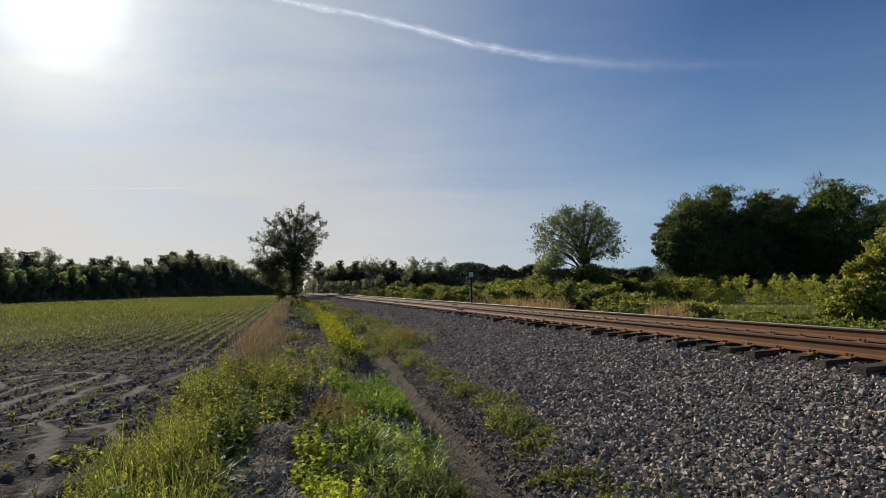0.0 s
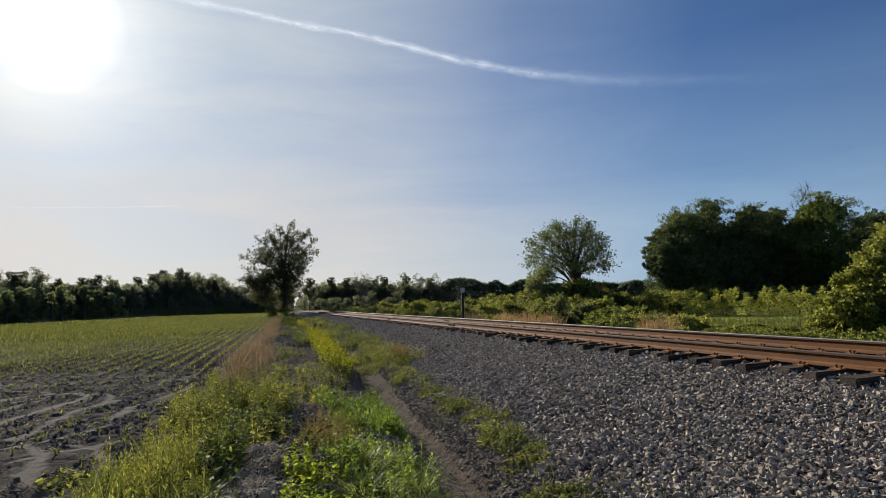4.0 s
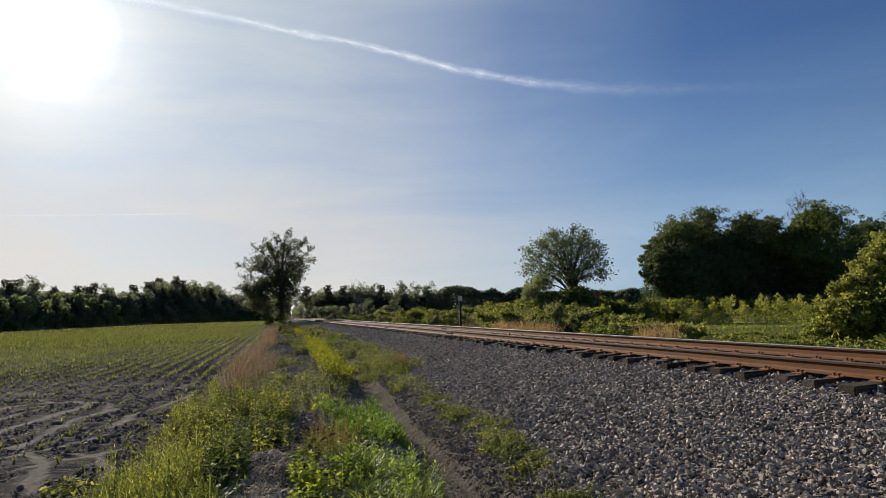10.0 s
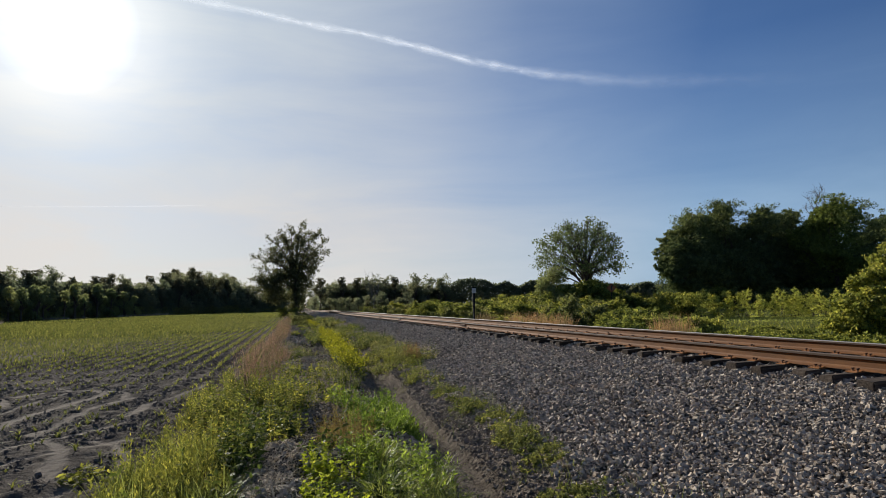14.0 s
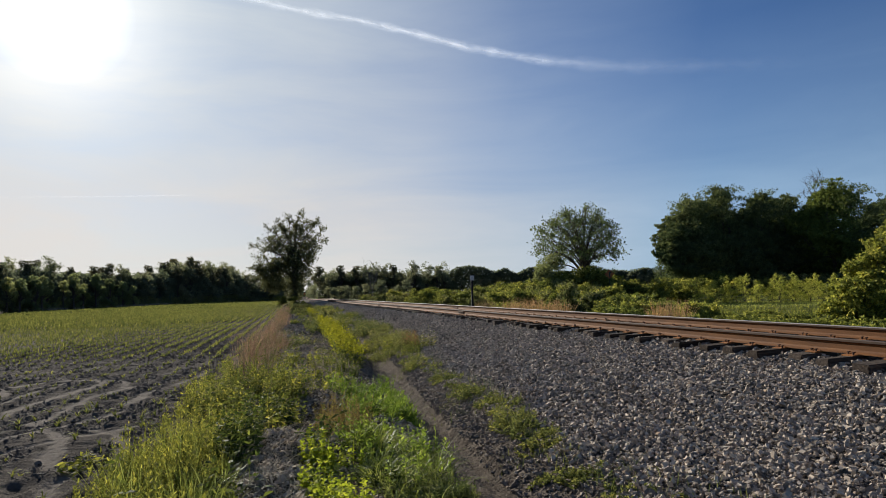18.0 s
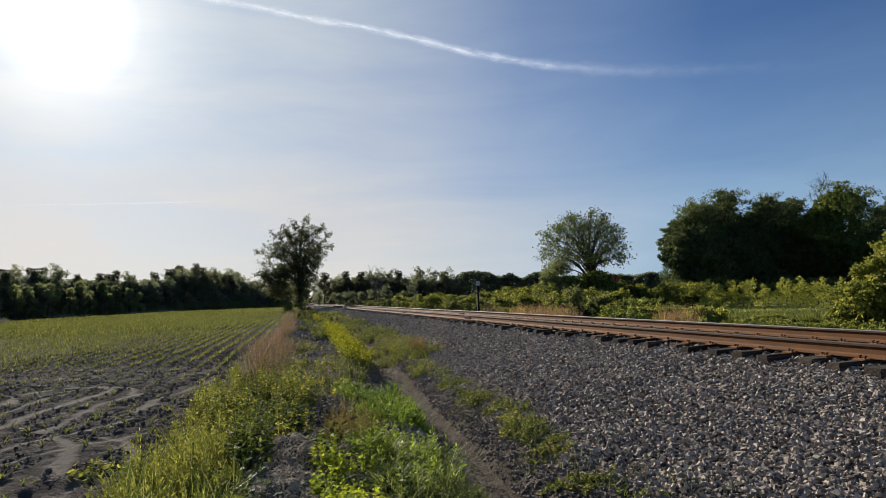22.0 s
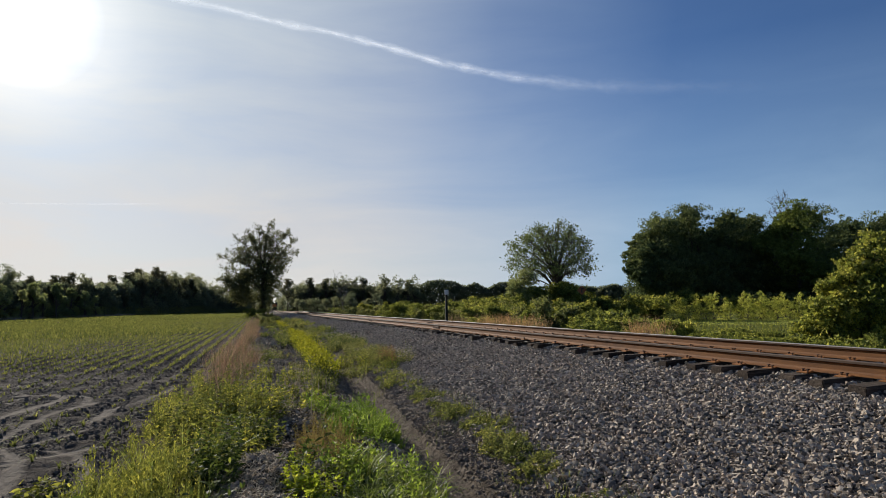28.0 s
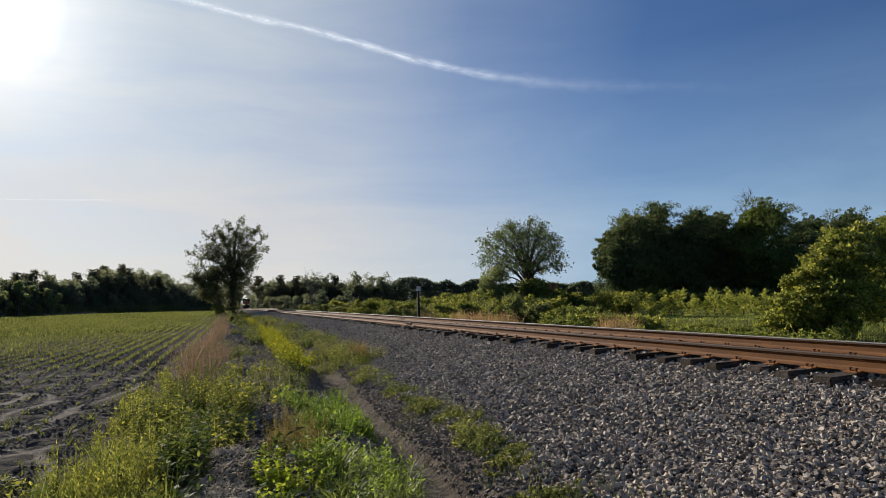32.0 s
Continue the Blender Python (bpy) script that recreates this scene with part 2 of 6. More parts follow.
def rail_material(name, shine):
    """Rolled steel: a bright worn running band on top, brown rust below; the head is coloured dark for the shade on its
    side.
    """
    m, nt, out = nodes_of(name)
    sep = nt.nodes.new("ShaderNodeSeparateXYZ")
    geo = nt.nodes.new("ShaderNodeNewGeometry")
    nt.links.new(geo.outputs["Normal"], sep.inputs[0])
    top = ramp(nt, sep.outputs["Z"], [(0.5, (0, 0, 0)), (0.98, (1, 1, 1))])
    tc = nt.nodes.new("ShaderNodeTexCoord")
    sp = nt.nodes.new("ShaderNodeSeparateXYZ")
    nt.links.new(tc.outputs["Object"], sp.inputs[0])
    band = arith(nt, "MULTIPLY", top, arith(nt, "GREATER_THAN", sp.outputs["Z"], 0.168))
    # mask of the rail head, where shade is put into the colour
    head = arith(nt, "MULTIPLY", arith(nt, "GREATER_THAN", sp.outputs["Z"], 0.14), 0.8)
    mp = nt.nodes.new("ShaderNodeMapping")
    mp.inputs["Scale"].default_value = (1, 0.12, 1)
    nt.links.new(tc.outputs["Object"], mp.inputs[0])
    rust = ramp(nt, noise_node(nt, 14, 7, 0.7, mp.outputs[0]), [(0.3, (0.06, 0.021, 0.004)), (0.55, (0.16, 0.06, 0.01)), (0.75, (0.28, 0.112, 0.02))])
    fine = noise_node(nt, 90, 4, 0.7)
    rust = blend(nt, 0.3, rust, ramp(nt, fine, [(0.3, (0.06, 0.02, 0.006)), (0.7, (0.3, 0.11, 0.025))]))
    # painted shade: the head blends to near black over the rust
    rust = blend(nt, head, rust, (0.035, 0.022, 0.016))
    band = arith(nt, "MULTIPLY", band, shine)
    col = blend(nt, band, rust, (0.5, 0.48, 0.46))
    rough = arith(nt, "SUBTRACT", 0.8, arith(nt, "MULTIPLY", band, 0.26))
    surface(nt, out, col, rough, band, bump(nt, fine, 0.15, 0.003), 0.3)
    return m


def tie_material():
    m, nt, out = nodes_of("weathered_tie_wood")
    tc, mp = nt.nodes.new("ShaderNodeTexCoord"), nt.nodes.new("ShaderNodeMapping")
    mp.inputs["Scale"].default_value = (1.2, 14, 14)
    nt.links.new(tc.outputs["Object"], mp.inputs[0])
    info = nt.nodes.new("ShaderNodeObjectInfo")
    off = nt.nodes.new("ShaderNodeCombineXYZ")
    nt.links.new(arith(nt, "MULTIPLY", info.outputs["Random"], 40.0), off.inputs[0])
    nt.links.new(off.outputs[0], mp.inputs["Location"])
    grain = noise_node(nt, 2.0, 7, 0.7, mp.outputs[0])
    col = ramp(nt, grain, [(0.3, (0.018, 0.014, 0.011)), (0.55, (0.058, 0.044, 0.034)), (0.75, (0.13, 0.105, 0.085))])
    tone = ramp(nt, info.outputs["Random"], [(0.0, (0.7, 0.65, 0.6)), (0.6, (1.1, 1.05, 1.0)), (0.85, (1.5, 1.5, 1.5)), (1.0, (2.1, 2.1, 2.1))])
    surface(nt, out, blend(nt, 1.0, col, tone, "MULTIPLY"), 0.9, 0.0, bump(nt, grain, 0.8, 0.01), 0.15)
    return m


def trail_material(name, amount):
    """Ice cloud: white, lit through by the sun, thin and ragged at the edges."""
    m, nt, out = nodes_of(name)
    uv = nt.nodes.new("ShaderNodeTexCoord")
    sep = nt.nodes.new("ShaderNodeSeparateXYZ")
    nt.links.new(uv.outputs["UV"], sep.inputs[0])
    edge = arith(nt, "SUBTRACT", 1.0, arith(nt, "ABSOLUTE", arith(nt, "SUBTRACT", arith(nt, "MULTIPLY", sep.outputs["Y"], 2.0), 1.0)))
    mp = nt.nodes.new("ShaderNodeMapping")
    mp.inputs["Scale"].default_value = (46, 1.6, 1)
    nt.links.new(uv.outputs["UV"], mp.inputs[0])
    puff = noise_node(nt, 1.0, 6, 0.65, mp.outputs[0], 0.6)
    a = arith(nt, "MULTIPLY", arith(nt, "POWER", edge, 1.3), ramp(nt, puff, [(0.3, (0.12, 0.12, 0.12)), (0.66, (1, 1, 1))]))
    along = ramp(nt, sep.outputs["X"], [(0.0, (0.12, 0.12, 0.12)), (0.3, (0.36, 0.36, 0.36)), (0.5, (0.56, 0.56, 0.56)), (0.63, (0.52, 0.52, 0.52)), (0.78, (0.16, 0.16, 0.16)), (1.0, (0.0, 0.0, 0.0))])
    a = arith(nt, "MULTIPLY", arith(nt, "MULTIPLY", a, along), amount)
    tr, di, tl = nt.nodes.new("ShaderNodeBsdfTransparent"), nt.nodes.new("ShaderNodeBsdfDiffuse"), nt.nodes.new("ShaderNodeBsdfTranslucent")
    di.inputs[0].default_value = tl.inputs[0].default_value = (0.95, 0.95, 0.95, 1)
    add, mix = nt.nodes.new("ShaderNodeAddShader"), nt.nodes.new("ShaderNodeMixShader")
    nt.links.new(di.outputs[0], add.inputs[0])
    nt.links.new(tl.outputs[0], add.inputs[1])
    nt.links.new(a, mix.inputs[0])
    nt.links.new(tr.outputs[0], mix.inputs[1])
    nt.links.new(add.outputs[0], mix.inputs[2])
    nt.links.new(mix.outputs[0], out.inputs[0])
    return m


def glow(name, color, strength):
    m, nt, out = nodes_of(name)
    e = nt.nodes.new("ShaderNodeEmission")
    e.inputs[0].default_value, e.inputs[1].default_value = (*color, 1), strength
    nt.links.new(e.outputs[0], out.inputs[0])
    return m


M_GROUND, M_STONE, M_RAIL, M_RAIL_DULL, M_TIE, M_TRAIL, M_TRAIL_FAINT = ground_material(), stone_material(), rail_material("rail_steel", 1.0), rail_material("dull_rail_steel", 0.1), tie_material(), trail_material("contrail_ice", 0.55), trail_material("faint_contrail_ice", 0.22)
M_SOIL = plain("turned_soil", (0.07, 0.06, 0.051), (0.19, 0.164, 0.14), 7, 0.95, 0, 0.7, 0.02, 0.1)
M_CLAY = plain("crumbled_clay", (0.14, 0.112, 0.087), (0.34, 0.28, 0.22), 9, 0.95, 0, 0.6, 0.015, 0.1)
M_PLATE = plain("rusty_plate", (0.2, 0.075, 0.02), (0.4, 0.165, 0.045), 20, 0.85, 0.0, 0.4, 0.004)
M_SPIKE = plain("dark_rust", (0.05, 0.025, 0.015), (0.12, 0.05, 0.025), 30, 0.8)
M_BARK = plain("bark", (0.045, 0.036, 0.028), (0.13, 0.105, 0.085), 3, 0.95, 0, 0.8, 0.03, 0.1)
M_DEADWOOD = plain("grey_dead_wood", (0.14, 0.12, 0.1), (0.26, 0.24, 0.2), 4, 0.95, 0, 0.5, 0.02, 0.1)
M_LEAF_A = leafy("thin_tree_leaf", (0.06, 0.068, 0.046), (0.125, 0.135, 0.078), 0.42)
M_LEAF_B = leafy("pecan_leaf", (0.12, 0.145, 0.075), (0.23, 0.26, 0.125), 0.48)
M_LEAF_WOOD = leafy("oak_leaf", (0.066, 0.09, 0.053), (0.15, 0.182, 0.095), 0.42)
M_LEAF_FRONT = leafy("yellow_green_oak_leaf", (0.11, 0.14, 0.045), (0.23, 0.262, 0.082), 0.48)
# far leaf and needle colours lifted towards grey to stand in for haze
M_LEAF_FAR_HAZE = leafy("hazed_far_wood_leaf", (0.16, 0.175, 0.15), (0.22, 0.24, 0.19), 0.7, 0.8, None, 0.02, (1.2, 1.15, 0.9))
M_LEAF_PINE = leafy("pine_needle", (0.085, 0.09, 0.075), (0.145, 0.15, 0.112), 0.48, 0.8, None, 0.02, (1.2, 1.1, 0.9))
M_LEAF_SHRUB = leafy("vine_leaf", (0.085, 0.11, 0.036), (0.25, 0.275, 0.085), 0.54, 0.6, (0.42, 0.42, 0.15), 0.04, (1.35, 1.25, 0.85))
M_LEAF_BRUSH = leafy("olive_brush_leaf", (0.07, 0.084, 0.042), (0.235, 0.25, 0.112), 0.45, 0.6, (0.34, 0.31, 0.16))
M_LEAF_BUSH = leafy("hedge_tree_leaf", (0.065, 0.086, 0.03), (0.25, 0.275, 0.07), 0.52, 0.5, (0.44, 0.41, 0.12))
M_YOUNG = leafy("young_tree_leaf", (0.17, 0.195, 0.11), (0.28, 0.31, 0.17), 0.58)
# light green young trees, paled further to stand in for haze
M_YOUNG_FAR_HAZE = leafy("hazed_far_young_leaf", (0.2, 0.232, 0.15), (0.3, 0.335, 0.2), 0.66)
M_SAPLING = leafy("sapling_leaf", (0.26, 0.285, 0.085), (0.5, 0.51, 0.15), 0.62)
M_OLIVE = leafy("olive_weed_leaf", (0.07, 0.09, 0.036), (0.165, 0.185, 0.076), 0.46, 0.7, (0.34, 0.34, 0.13))
M_WEED = leafy("weed_leaf", (0.048, 0.064, 0.028), (0.145, 0.162, 0.06), 0.55, 0.65, (0.37, 0.37, 0.1), 0.04, (1.5, 1.4, 0.8))
M_WEED_PALE = leafy("pale_weed_leaf", (0.082, 0.1, 0.034), (0.2, 0.215, 0.068), 0.54, 0.65, (0.39, 0.39, 0.12), 0.04, (1.45, 1.35, 0.85))
M_CLUMP = leafy("deep_green_leaf", (0.04, 0.064, 0.024), (0.095, 0.124, 0.045), 0.4, 0.6, (0.22, 0.26, 0.08), 0.05, (1.5, 1.4, 0.8))
M_BLADE = leafy("green_blade", (0.08, 0.11, 0.03), (0.28, 0.32, 0.1), 0.5, 0.42, (0.42, 0.46, 0.18), 0.16)
M_FRESH = leafy("fresh_green_leaf", (0.09, 0.14, 0.024), (0.21, 0.285, 0.055), 0.58, 0.5, (0.34, 0.44, 0.09), 0.15)
M_LIME = leafy("lime_leaf", (0.13, 0.18, 0.02), (0.34, 0.4, 0.05), 0.58, 0.6, (0.44, 0.46, 0.09), 0.06)
M_SOFT = leafy("soft_pale_leaf", (0.1, 0.12, 0.04), (0.25, 0.27, 0.1), 0.5, 0.7, (0.34, 0.33, 0.15))
M_RUSTY = leafy("rusty_dry_leaf", (0.14, 0.085, 0.055), (0.28, 0.18, 0.12), 0.4, 0.7)
M_FLOWER = leafy("yellow_bloom", (0.2, 0.2, 0.025), (0.38, 0.36, 0.04), 0.45, 0.6, (0.54, 0.5, 0.06))
M_CORN = leafy("corn_blade", (0.075, 0.095, 0.037), (0.175, 0.195, 0.076), 0.5, 0.6, (0.28, 0.29, 0.11))
M_STRAW = leafy("dry_red_grass", (0.22, 0.13, 0.092), (0.44, 0.29, 0.225), 0.4, 0.7, (0.52, 0.42, 0.32), 0.1, (1.1, 1.0, 0.97))
M_SEED = leafy("brown_seed_stem", (0.15, 0.115, 0.05), (0.34, 0.25, 0.12), 0.45, 0.7, (0.3, 0.33, 0.1), 0.05, (1.1, 1.0, 0.85))
M_SEDGE = leafy("dry_sedge", (0.26, 0.17, 0.1), (0.44, 0.31, 0.19), 0.4, 0.7, None, 0.1, (1.1, 1.0, 0.9))
M_THATCH = leafy("grey_thatch", (0.15, 0.13, 0.116), (0.44, 0.385, 0.345), 0.2, 0.8, None, 0.1, (1.0, 1.0, 1.0))
M_POST = plain("dark_steel_post", (0.008, 0.009, 0.008), (0.022, 0.022, 0.02), 12, 0.85)
M_SIGN_WHITE = plain("weathered_white_sign", (0.42, 0.43, 0.42), (0.6, 0.6, 0.58), 14, 0.6)
M_SIGN_ORANGE = plain("faded_orange_sign", (0.2, 0.06, 0.022), (0.29, 0.1, 0.035), 10, 0.6)
M_BLACK = plain("black_paint", (0.012, 0.012, 0.013), (0.03, 0.03, 0.032), 4, 0.5)
M_LOCO_GREY = plain("loco_dark_grey", (0.035, 0.035, 0.04), (0.06, 0.06, 0.065), 1.5, 0.5)
M_LOCO_RED = plain("loco_red_paint", (0.28, 0.05, 0.03), (0.38, 0.08, 0.045), 1.5, 0.5)
M_GLASS = plain("dark_cab_glass", (0.015, 0.018, 0.02), (0.03, 0.034, 0.036), 2, 0.15, 0, 0.0)
M_LAMP = glow("headlamp_glow", (1.0, 0.93, 0.8), 6.0)
M_DITCH = glow("ditch_lamp_glow", (1.0, 0.7, 0.5), 2.5)


# ---- mesh helpers ----
RNG = np.random.default_rng(7)


def reseed(k):
    """Starts the random numbers anew, so that one kind of thing does not stir the next."""
    global RNG
    RNG = np.random.default_rng(k)
    random.seed(k)


def thing(name, label, category, kind="", group="", at=(0, 0, 0)):
    ob = tagged(new(name), label, category, group, kind)
    ob.location = at
    ob.empty_display_size = 0.2
    return ob


def mesh_np(name, verts, faces, mat, smooth=False):
    """A mesh from arrays: verts n x 3, faces m x 3 or m x 4."""
    verts, faces = np.ascontiguousarray(verts, np.float32), np.ascontiguousarray(faces, np.int32)
    me = bpy.data.meshes.new(name)
    k = faces.shape[1]
    me.vertices.add(len(verts))
    me.vertices.foreach_set("co", verts.ravel())
    me.loops.add(faces.size)
    me.loops.foreach_set("vertex_index", faces.ravel())
    me.polygons.add(len(faces))
    me.polygons.foreach_set("loop_start", np.arange(0, faces.size, k, dtype=np.int32))
    me.polygons.foreach_set("loop_total", np.full(len(faces), k, np.int32))
    me.polygons.foreach_set("use_smooth", np.full(len(faces), smooth))
    me.update(calc_edges=True)
    me.validate()
    me.materials.append(mat)
    return me


def piece(name, verts, faces, mat, parent=None, label="", smooth=False, kind=""):
    ob = tagged(new(name, mesh_np(name, verts, faces, mat, smooth)), label, kind=kind)
    ob.parent = parent
    return ob


def part(name, bm, mat, parent=None, label="", smooth=False):
    me = bpy.data.meshes.new(name)
    bm.to_mesh(me)
    bm.free()
    me.materials.append(mat)
    if smooth:
        me.polygons.foreach_set("use_smooth", [True] * len(me.polygons))
    ob = tagged(new(name, me), label)
    ob.parent = parent
    return ob


def box(size, at=(0, 0, 0), bevel=0.01, turn=None, jitter=0.0):
    bm = bmesh.new()
    bmesh.ops.create_cube(bm, size=1.0)
    for v in bm.verts:
        v.co = Vector([c * s for c, s in zip(v.co, size)])
        if jitter:
            v.co += Vector([random.uniform(-jitter, jitter) for _ in range(3)])
    if bevel:
        bmesh.ops.bevel(bm, geom=bm.edges[:], offset=bevel, segments=2, affect="EDGES")
    if turn:
        bmesh.ops.transform(bm, matrix=turn, verts=bm.verts)
    bmesh.ops.translate(bm, vec=at, verts=bm.verts)
    return bm


def rod(a, b, r0, r1=None, sides=12):
    a, b = Vector(a), Vector(b)
    bm = bmesh.new()
    bmesh.ops.create_cone(bm, cap_ends=True, segments=sides, radius1=r0, radius2=r0 if r1 is None else r1, depth=(b - a).length)
    m = Matrix.Translation((a + b) / 2) @ (b - a).to_track_quat("Z", "Y").to_matrix().to_4x4()
    bmesh.ops.transform(bm, matrix=m, verts=bm.verts)
    return bm


def merge(*bms):
    out = bms[0]
    for other in bms[1:]:
        me = bpy.data.meshes.new("tmp")
        other.to_mesh(me)
        other.free()
        out.from_mesh(me)
        bpy.data.meshes.remove(me)
    return out


def joined(parts):
    """Several (verts, faces) into one."""
    vs, fs, n = [], [], 0
    for v, f in parts:
        vs.append(v)
        fs.append(np.asarray(f) + n)
        n += len(v)
    return np.concatenate(vs), np.concatenate(fs)


def unit(v):
    return v / np.maximum(np.linalg.norm(v, axis=-1, keepdims=True), 1e-9)


LATTICE = np.random.default_rng(3).random((256, 256))


def wave(x, y, scale):
    """Smooth value noise, 0..1, with features of that many metres."""
    u, v = np.asarray(x) / scale, np.asarray(y) / scale
    i, j = np.floor(u).astype(int), np.floor(v).astype(int)
    a, b = u - i, v - j
    a, b = a * a * (3 - 2 * a), b * b * (3 - 2 * b)
    i0, i1, j0, j1 = i % 256, (i + 1) % 256, j % 256, (j + 1) % 256
    return (LATTICE[i0, j0] * (1 - a) + LATTICE[i1, j0] * a) * (1 - b) + (LATTICE[i0, j1] * (1 - a) + LATTICE[i1, j1] * a) * b


def step(a, b, x):
    t = np.clip((np.asarray(x, float) - a) / (b - a), 0, 1)
    return t * t * (3 - 2 * t)


# ---- the lie of the land ----
PROFILE_X = [-3000, -1.75, -1.45, -0.9, -0.1, 0.7, 1.15, 1.5, 1.85, 2.15, 2.5, 5.2, 5.5, 5.75, 8.0, 8.35, 10.2, 12.0, 16, 3000]
PROFILE_Z = [0.0, 0.0, 0.08, 0.16, 0.2, 0.16, 0.07, -0.07, -0.08, 0.02, 0.12, 0.51, 0.53, 0.6, 0.64, 0.5, 0.0, -0.12, 0.0, 0.0]
RAIL_BASE, CANT, TIE_END = 0.7, 0.03, 1.295  # rail foot at the track's middle; rise per metre to the right
GAUGE = 0.755


def sag(y):
    """The line runs level past the crossing, then dips gently."""
    return -0.75 * step(105, 260, y)


def track_x(y):
    """The middle of the track: it closes in on the bank, then bends gently away."""
    y = np.asarray(y, float)
    u = np.clip(y - 60, 0, 140)
    return 8.055 - 0.025 * y + 0.033 * u * u / 280 + 0.033 * np.maximum(0, y - 200)


def wood_x(y):
    """The edge of the wood beyond the field."""
    return np.interp(y, [-10, 40, 79, 122, 149, 226, 294, 318, 400], [-24, -26, -35, -49, -50, -33, -17, -3, -3])


def bank_x(x, y):
    """x on the cross-section: the bank stretches between the rut and the ties."""
    end = track_x(y) - TIE_END
    return np.where(x < 2.5, x, np.where(x < end, 2.5 + (x - 2.5) * 3.0 / np.maximum(end - 2.5, 0.5), 5.5 + x - end))


# wheel lanes washed smooth in the headland: x, y where each begins, x, y where it turns, radius of its hook, half width
LANES = [(-2.3, 2.5, -2.33, 7.4, 0.0, 0.17), (-2.33, 7.4, -3.3, 9.9, 0.0, 0.17), (-1.62, 7.3, -2.62, 9.6, 0.0, 0.12), (-4.7, 9.0, -3.75, 14.3, 0.9, 0.17), (-4.6, 7.4, -2.5, 11.0, 0.0, 0.13), (-6.0, 9.4, -5.3, 13.7, 0.9, 0.17), (-3.6, 10.4, -3.1, 13.8, 1.0, 0.14), (-2.6, 11.2, -2.0, 16.0, 0.0, 0.13), (-7.6, 10.0, -6.8, 14.3, 1.1, 0.18), (-9.2, 11.0, -8.6, 15.0, 1.2, 0.18), (-4.6, 17.6, -4.0, 23.5, 0.0, 0.13), (-3.5, 5.0, -4.2, 8.6, 0.0, 0.14), (-5.6, 6.6, -6.4, 9.8, 0.0, 0.16), (-3.3, 8.2, -2.3, 9.6, 0.0, 0.1), (-5.2, 10.4, -4.5, 14.6, 1.3, 0.12), (-6.8, 10.0, -6.0, 14.6, 1.2, 0.13)]


def wash_grid():
    xs, ys = np.arange(-12, -1, 0.06), np.arange(2, 25, 0.06)
    gx, gy = np.meshgrid(xs, ys, indexing="ij")
    bx, by = gx + 0.26 * (wave(gx + 40, gy, 1.6) - 0.5) + 0.16 * (wave(gx, gy, 0.4) - 0.5), gy + 0.3 * (wave(gx, gy + 60, 1.3) - 0.5)
    best = np.zeros_like(gx)
    for x0, y0, x1, y1, r, half in LANES:
        u = np.linspace(0, 1, 40)
        px, py = x0 + (x1 - x0) * u + 0.12 * np.sin(u * 5 + x0), y0 + (y1 - y0) * u
        if r:
            a = np.linspace(0, 2.6, 24)
            px, py = np.concatenate([px, x1 - r + r * np.cos(a)]), np.concatenate([py, y1 + 1.5 * r * np.sin(a)])
        d = np.full_like(gx, 9.0)
        for qx, qy in zip(px, py):
            d = np.minimum(d, np.hypot(bx - qx, (by - qy)))
        best = np.maximum(best, step(1.25, 0.45, d / (half * (0.64 + 0.14 * step(7, 10, gy) - 0.5 * (wave(gx + 20, gy, 0.8) - 0.5)))))
    return best


WASH = wash_grid()


def wash(x, y):
    """How far a place of the field lies in a washed lane, 0..1."""
    x, y = np.broadcast_arrays(np.asarray(x, float), np.asarray(y, float))
    u, v = (x + 12) / 0.06, (y - 2) / 0.06
    ok = (u > 0) & (u < WASH.shape[0] - 2) & (v > 0) & (v < WASH.shape[1] - 2)
    u, v = np.where(ok, u, 1.0), np.where(ok, v, 1.0)
    i, j = u.astype(int), v.astype(int)
    a, b = u - i, v - j
    w = (WASH[i, j] * (1 - a) + WASH[i + 1, j] * a) * (1 - b) + (WASH[i, j + 1] * (1 - a) + WASH[i + 1, j + 1] * a) * b
    return np.where(ok, w, 0.0)


def rut_x(y):
    """The middle of the wheel rut at the foot of the bank."""
    return 1.33 + 0.04 * np.asarray(y, float)


